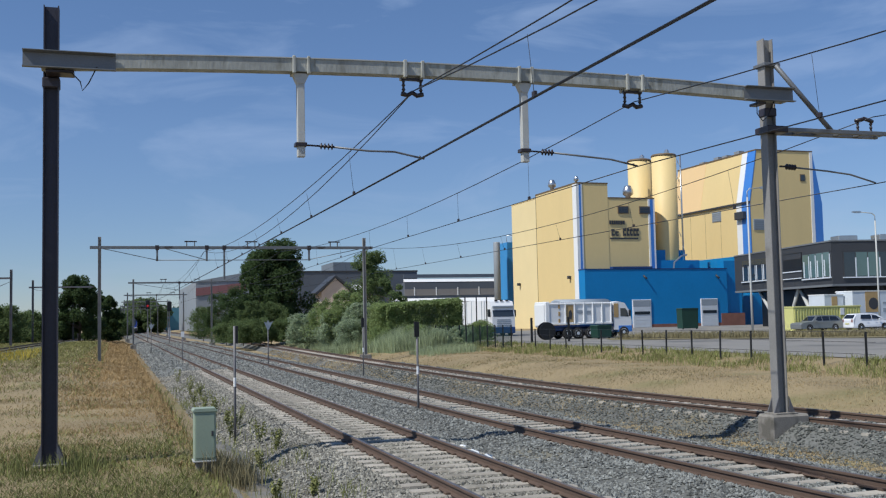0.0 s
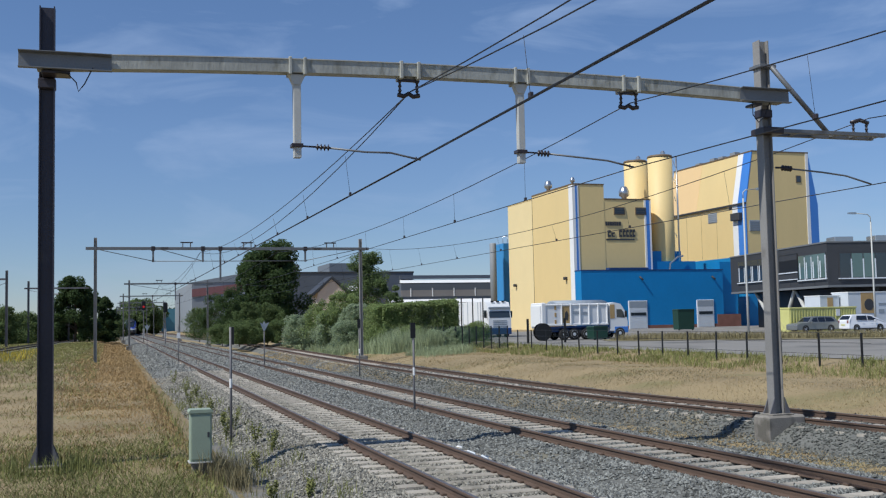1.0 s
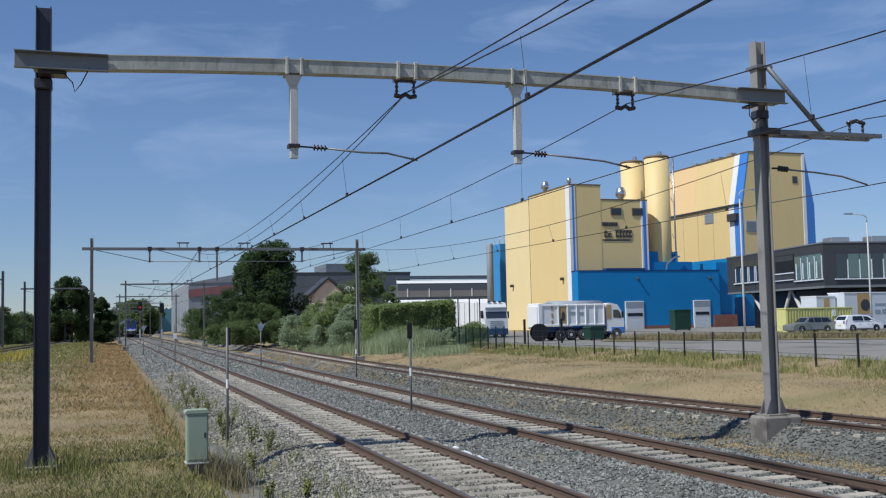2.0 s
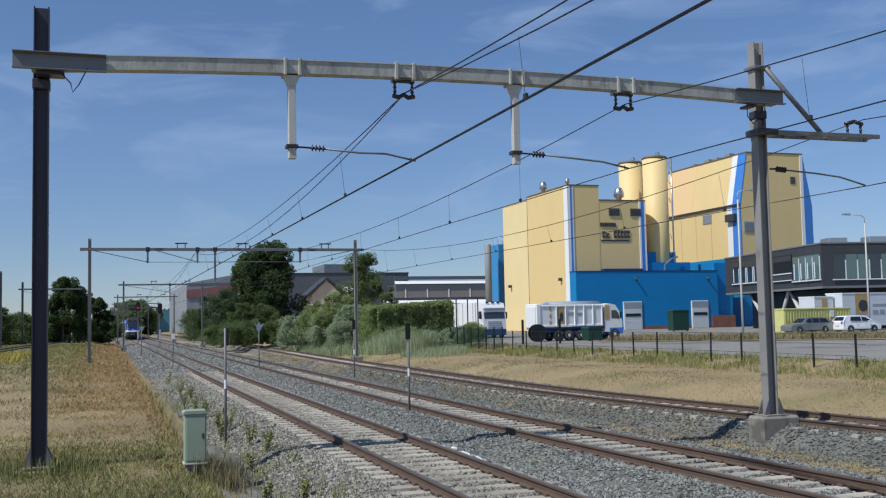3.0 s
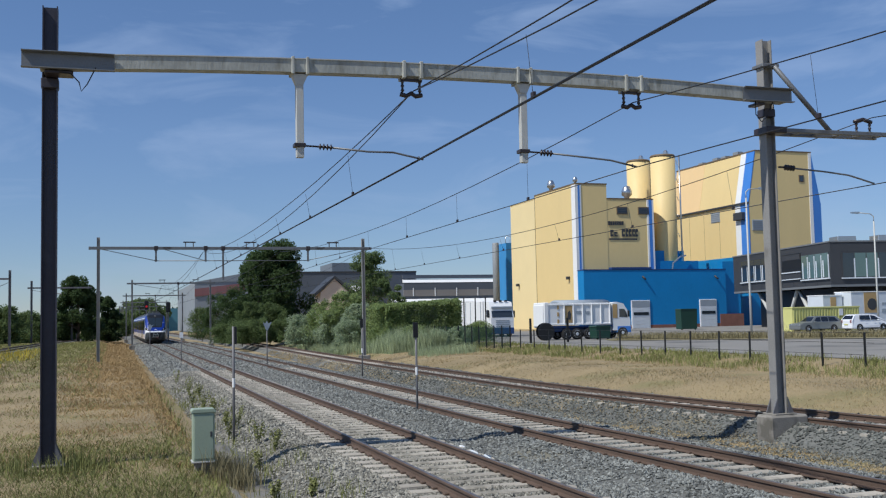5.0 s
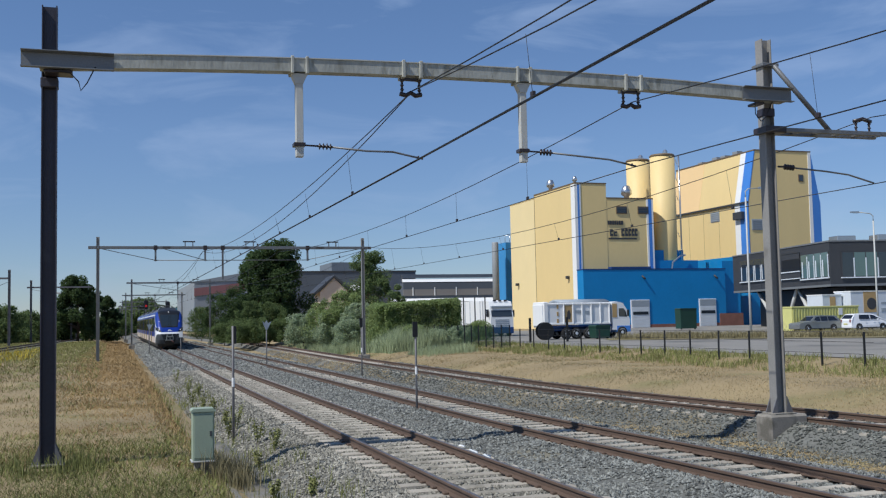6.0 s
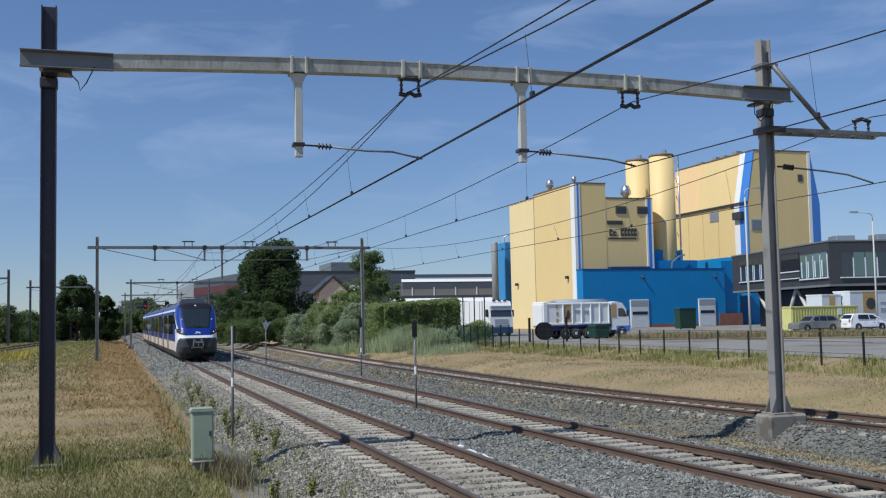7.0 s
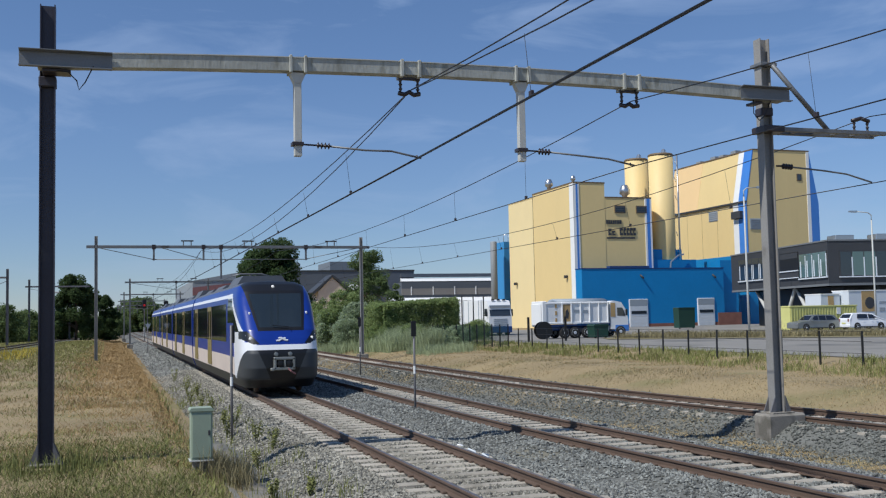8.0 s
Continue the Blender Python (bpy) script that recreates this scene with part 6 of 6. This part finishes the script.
    for x in (-0.15, 0.16):
        part("coupler_cone", lathe([(0.02, -0.34), (0.10, -0.33), (0.12, -0.28), (0.12, -0.1)], 14, "y"), M["tblack"], bay).location = (x, 0, 1.06)
    part("brake_hose", tube([(0.12, -0.3, 0.9), (0.2, -0.36, 0.8), (0.36, -0.3, 0.7)], 0.03, 6), M["red"], bay)
    part("wiper", tube([(0.3, 0.36, 2.2), (0.28, 0.42, 2.3), (-0.3, 0.5, 2.36)], 0.015, 5), M["tblack"], t)
    return t


TRAIN = train()

# ---- grass, weeds and stones ----


def blades(name, label, n, place, height, width, mat, seed, bend=0.4):
    """Many thin curved blades; place(rng, n) gives x, y; height and width may depend on the spot."""
    rng = np.random.default_rng(seed)
    x, y = place(rng, n)
    keep = np.hypot(x + 6.74, y - 20.35) > 0.5
    x, y = x[keep], y[keep]
    n = len(x)
    z = np.array([max(level(a, b), bed_height(a, b)) if -3.7 < a < mid_3(b) + 2.4 else level(a, b) for a, b in zip(x, y)]) - 0.03
    h = height(x, y) * rng.uniform(0.5, 1.2, n)
    w = width(x, y)
    a = rng.uniform(0, math.tau, n)
    lean = rng.normal(0, bend, (n, 2)) * h[:, None]
    dx, dy = np.cos(a) * w, np.sin(a) * w
    v = np.zeros((n, 5, 3))
    v[:, 0] = np.stack([x - dx, y - dy, z], 1)
    v[:, 1] = np.stack([x + dx, y + dy, z], 1)
    v[:, 2] = np.stack([x + dx * 0.7 + lean[:, 0] * 0.35, y + dy * 0.7 + lean[:, 1] * 0.35, z + h * 0.6], 1)
    v[:, 3] = np.stack([x - dx * 0.7 + lean[:, 0] * 0.35, y - dy * 0.7 + lean[:, 1] * 0.35, z + h * 0.6], 1)
    v[:, 4] = np.stack([x + lean[:, 0], y + lean[:, 1], z + h], 1)
    i = np.arange(n)[:, None] * 5
    quads = (i + np.array([[0, 1, 2, 3]])).tolist()
    tris = (i + np.array([[3, 2, 4]])).tolist()
    return stuff(name, v.reshape(-1, 3).tolist(), quads + tris, M[mat], label, "grass")


def region(x0, x1, y0, y1, power=2.2, lim=None):
    def place(rng, n):
        y = y0 + (y1 - y0) * rng.uniform(0, 1, n) ** power
        x = rng.uniform(0, 1, n)
        a = np.array([x0(v) for v in y]) if callable(x0) else x0
        b = np.array([x1(v) for v in y]) if callable(x1) else x1
        x = a + (b - a) * x
        if lim:
            keep = np.array([lim(p, q, rng) for p, q in zip(x, y)])
            x, y = x[keep], y[keep]
        return x, y
    return place


def patch(s, cut, seed):
    return lambda x, y, rng: noise.noise(Vector((x * s, y * s, seed))) + rng.uniform(-0.25, 0.25) > cut


def thin(x, y):
    return 0.003 + 0.0002 * y


blades("dry_grass", "short straw-coloured dry grass beside the track", 64000, region(-17, -3.9, 11.5, 75, 1.7), lambda x, y: 0.06 + 0.03 * (x < -6), thin, "tan_grass", 1, 0.85)
blades("green_grass", "tufts of green grass among the dry", 30000, region(-17, -3.9, 11.5, 45, 1.5, patch(0.5, -0.12, 3.0)), lambda x, y: 0.09, thin, "green2", 2, 0.7)
blades("green_grass", "green grass at the foot of the mast", 34000, region(-10, -3.3, 11.3, 30, 1.4, lambda x, y, rng: rng.uniform(0, 1) < (29 - y) / 12 + 0.6 * noise.noise(Vector((x * 0.8, y * 0.6, 5.0)))), lambda x, y: 0.12, thin, "green2", 12, 0.7)
blades("green_grass", "dark green tufts in the near grass", 60000, region(-13, -4.4, 10.8, 27, 1.2, lambda x, y, rng: rng.uniform(0, 1) < (25.5 - y) / 9 + 0.9 * noise.noise(Vector((x * 0.5, y * 0.5, 41.0))) + 0.25 * step((-7 - x) / 3)), lambda x, y: 0.13 + 0 * x, lambda x, y: 0.004 + 0.0002 * y, "green", 42, 0.7)
blades("brown_grass", "matted brown seeding grass beside the ballast", 76000, region(lambda y: -8.2 + 0.008 * y, lambda y: -3.3 + 0.004 * y, 19.5, 170, 2.0, lambda x, y, rng: rng.uniform(0, 1) < min((x + 8.2) / 2.6, (y - 19) / 10, (-3.3 + 0.004 * y - x) / 0.9) + 0.5 * noise.noise(Vector((x * 0.6, y * 0.35, 2.0)))), lambda x, y: 0.07 + 0.09 * np.clip((y - 20) / 25, 0, 1), thin, "tall", 3, 0.75)
blades("weed_grass", "olive weeds beyond the brown grass", 60000, region(-32, -6.2, 30, 140, 1.2, lambda x, y, rng: rng.uniform(0, 1) < (y - 30) / 30 + 0.5 * noise.noise(Vector((x * 0.3, y * 0.2, 6.0)))), lambda x, y: 0.2 + 0 * x, lambda x, y: 0.006 + 0.00022 * y, "weed", 4, 0.7)
blades("dry_grass", "dry grass strip between the tracks", 60000, region(lambda y: 7.0, lambda y: min(9.1, mid_3(y) - 1.1), 13.5, 100, 1.6, lambda x, y, rng: noise.noise(Vector((x * 0.9, y * 0.22, 8.0))) + rng.uniform(-0.2, 0.2) + 0.25 * (x - 7.8) > -0.02), lambda x, y: 0.08 + 0 * x, lambda x, y: 0.005 + 0.0002 * y, "dry", 5, 0.9)
blades("dry_grass", "straw-coloured grass field before the fence", 76000, region(lambda y: mid_3(y) + 2.1, 21.5, 17, 120, 1.4), lambda x, y: 0.075 + 0.06 * (x > 19), thin, "dry", 6, 0.8)
blades("green_grass", "green weeds growing along the fence", 22000, region(19.4, 22.8, 26, 95, 1.2, patch(0.45, -0.05, 11.0)), lambda x, y: 0.32 + 0 * x, lambda x, y: 0.005 + 0.0002 * y, "green2", 7)
blades("weed_grass", "brownish weed patches in the straw field", 26000, region(lambda y: mid_3(y) + 2.1, 20.5, 20, 110, 1.3, patch(0.22, 0.0, 31.0)), lambda x, y: 0.10 + 0 * x, thin, "weed2", 16, 0.8)
blades("verge_grass", "weedy grass on the yard's verge", 30000, lambda rng, n: (lambda u, v: (32 + 50 * u + 5 * v, 73 - 47 * u + 2.5 * v))(rng.uniform(0.0, 1, n), rng.uniform(0, 1, n)), lambda x, y: 0.6 + 0 * x, lambda x, y: 0.02 + 0 * x, "weed2", 8)
blades("trackside_weeds", "sparse green weeds on the ballast shoulder", 5200, region(-3.95, -1.9, 12.5, 48, 1.6, patch(0.9, 0.12, 14.0)), lambda x, y: 0.32 + 0 * x, thin, "green2", 9)
blades("cabinet_weeds", "tall dry weeds round the relay cabinet", 1500, lambda rng, n: (rng.normal(-3.5, 0.2, n), rng.normal(19.5, 0.5, n)), lambda x, y: 0.55 + 0 * x, lambda x, y: 0.006 + 0 * x, "weed2", 10, 0.25)
blades("mast_weeds", "green weeds round the mast foot", 900, lambda rng, n: (rng.normal(-6.6, 0.4, n), rng.normal(20.2, 0.4, n)), lambda x, y: 0.35 + 0 * x, lambda x, y: 0.008 + 0 * x, "green2", 11, 0.3)


blades("yellow_flowers", "patch of yellow flowering weeds in the grass", 7000, region(-26, -10.5, 50, 95, 1.1, patch(0.16, -0.02, 21.0)), lambda x, y: 0.45 + 0 * x, lambda x, y: 0.016 + 0 * x, "flower", 21)
blades("reeds", "tall pale green reeds and weeds on the bank", 44000, region(lambda y: mid_3(y) + 4.9 - 2.3 * step((y - 78) / 10), lambda y: mid_3(y) + 9.0, 74, 110, 1.0, patch(0.3, -0.15, 27.0)), lambda x, y: 0.6 + 1.2 * np.clip((x - 12.5) / 5, 0, 1), lambda x, y: 0.014 + 0 * x, "weed3", 43, 0.22)
blades("bank_weeds", "tall pale green weeds before the shrubs", 30000, region(lambda y: mid_3(y) + 5.2 - 2.2 * step((y - 84) / 12), lambda y: mid_3(y) + 9.5, 66, 125, 1.1, patch(0.25, -0.1, 23.0)), lambda x, y: 0.3 + 0.4 * np.clip((x - 14) / 4, 0, 1), lambda x, y: 0.011 + 0 * x, "weed3", 22)


def herb(x, y, h, seed):
    """A spindly weed: stem with many small leaves."""
    rng = np.random.default_rng(seed)
    t = thing("weed_plant", "spindly green weed growing from the ballast", "weed", (x, y, max(level(x, y), bed_height(x, y))), "ballast weeds")
    bm = bmesh.new()
    tips = []
    for k in range(6):
        a = rng.uniform(0, math.tau)
        b = (math.cos(a) * h * 0.22, math.sin(a) * h * 0.22, h * rng.uniform(0.7, 1.0))
        add_tube(bm, [(0, 0, -0.05), (b[0] * 0.4, b[1] * 0.4, b[2] * 0.5), b], 0.006, 4, 0.003)
        tips.append(b)
    part("stem", bm, M["green"], t)
    n = 260
    k = rng.integers(0, 6, n)
    u = rng.uniform(0.25, 1.0, n)[:, None]
    q = np.array(tips)[k] * u + rng.normal(0, 0.03, (n, 3))
    q[:, 2] = np.clip(q[:, 2], 0.02, None)
    ob = new("leaves", leaf_mesh("leaves", q, rng.normal(size=(n, 3)), 0.03, rng, "green2"))
    ob.parent = t


for i, (x, y, h) in enumerate(((-2.75, 21.0, 0.45), (-2.3, 24.5, 0.6), (-2.5, 30.0, 0.5), (-2.6, 36.0, 0.6), (-2.35, 41.0, 0.6), (-3.0, 17.3, 0.4), (-2.45, 17.0, 0.35), (-3.3, 14.2, 0.5), (-3.55, 14.0, 0.45), (-2.9, 14.6, 0.4), (-2.5, 33.0, 0.7), (-2.7, 27.2, 0.6), (-2.35, 28.4, 0.75), (-2.8, 38.5, 0.7), (-2.2, 22.6, 0.55), (-2.55, 44.0, 0.8), (-2.6, 52.0, 0.8))):
    herb(x, y, h, 300 + i)


def stones(name, n, lo, hi, y0, y1, size, seed, power=1.8, mat="stone"):
    rng = np.random.default_rng(seed)
    y = y0 + (y1 - y0) * rng.uniform(0, 1, n) ** power
    a = np.array([lo(v) for v in y])
    b = np.array([hi(v) for v in y])
    x = a + (b - a) * rng.uniform(0, 1, n)
    near = np.min(np.stack([np.abs(np.abs(x - np.array([m(v) for v in y])) - 0.7525) for m in (mid_1, mid_2, mid_3)]), 0)
    off = np.abs(np.stack([x - np.array([m(v) for v in y]) for m in (mid_1, mid_2, mid_3)]))
    over = np.abs((y - 4 + 0.3) % 0.6 - 0.3) < 0.07
    keep = (near > 0.11) & ~(over & ((off.min(0) < 0.64) | (off[0] < 1.2)))
    x, y = x[keep], y[keep]
    n = len(x)
    z = np.array([bed_height(p, q) + rough(p, q, 2.3, 0.03) for p, q in zip(x, y)])
    base = np.array([[1, 0, 0], [-1, 0, 0], [0, 1, 0], [0, -1, 0], [0, 0, 1], [0, 0, -1]], float)
    v = base[None] * rng.uniform(0.55, 1.25, (n, 6, 1)) + rng.normal(0, 0.18, (n, 6, 3))
    s = size * rng.uniform(0.6, 1.35, n) * (1 + 0.012 * y)
    v = v * s[:, None, None]
    r = rng.uniform(0, math.tau, n)
    c, sn = np.cos(r)[:, None], np.sin(r)[:, None]
    v = np.stack([v[..., 0] * c - v[..., 1] * sn, v[..., 0] * sn + v[..., 1] * c, v[..., 2] * 0.8], -1)
    v += np.stack([x, y, z + 0.3 * s], 1)[:, None]
    f = np.array([[0, 2, 4], [2, 1, 4], [1, 3, 4], [3, 0, 4], [2, 0, 5], [1, 2, 5], [3, 1, 5], [0, 3, 5]])
    faces = (np.arange(n)[:, None, None] * 6 + f[None]).reshape(-1, 3)
    stuff(name, v.reshape(-1, 3).tolist(), faces.tolist(), M[mat], "loose grey crushed ballast stones", "ballast")


stones("ballast_stones", 52000, lambda y: -2.75 - 0.5 * step((y - 24) / 6), lambda y: 1.1, 10.5, 62, 0.028, 1, 1.8, "dusty")
stones("ballast_stones", 62000, lambda y: 0.9, lambda y: mid_2(y) + 2.6, 10.5, 62, 0.028, 4)
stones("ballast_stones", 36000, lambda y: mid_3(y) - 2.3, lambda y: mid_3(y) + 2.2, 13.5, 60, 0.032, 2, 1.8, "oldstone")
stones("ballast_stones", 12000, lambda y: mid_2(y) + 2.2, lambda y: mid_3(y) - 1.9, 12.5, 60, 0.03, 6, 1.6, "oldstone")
stones("ballast_stones", 26000, lambda y: -3.2, lambda y: mid_2(y) + 2.5, 60, 150, 0.045, 3, 1.5)


def motions():
    speed, end = 36.3, 35.0
    walk(TRAIN, [(t, pose(0.05, end + speed * (8.0 - t), 0)) for t in (0.0, 2.0, 4.0, 6.0, 8.0)])


motions()
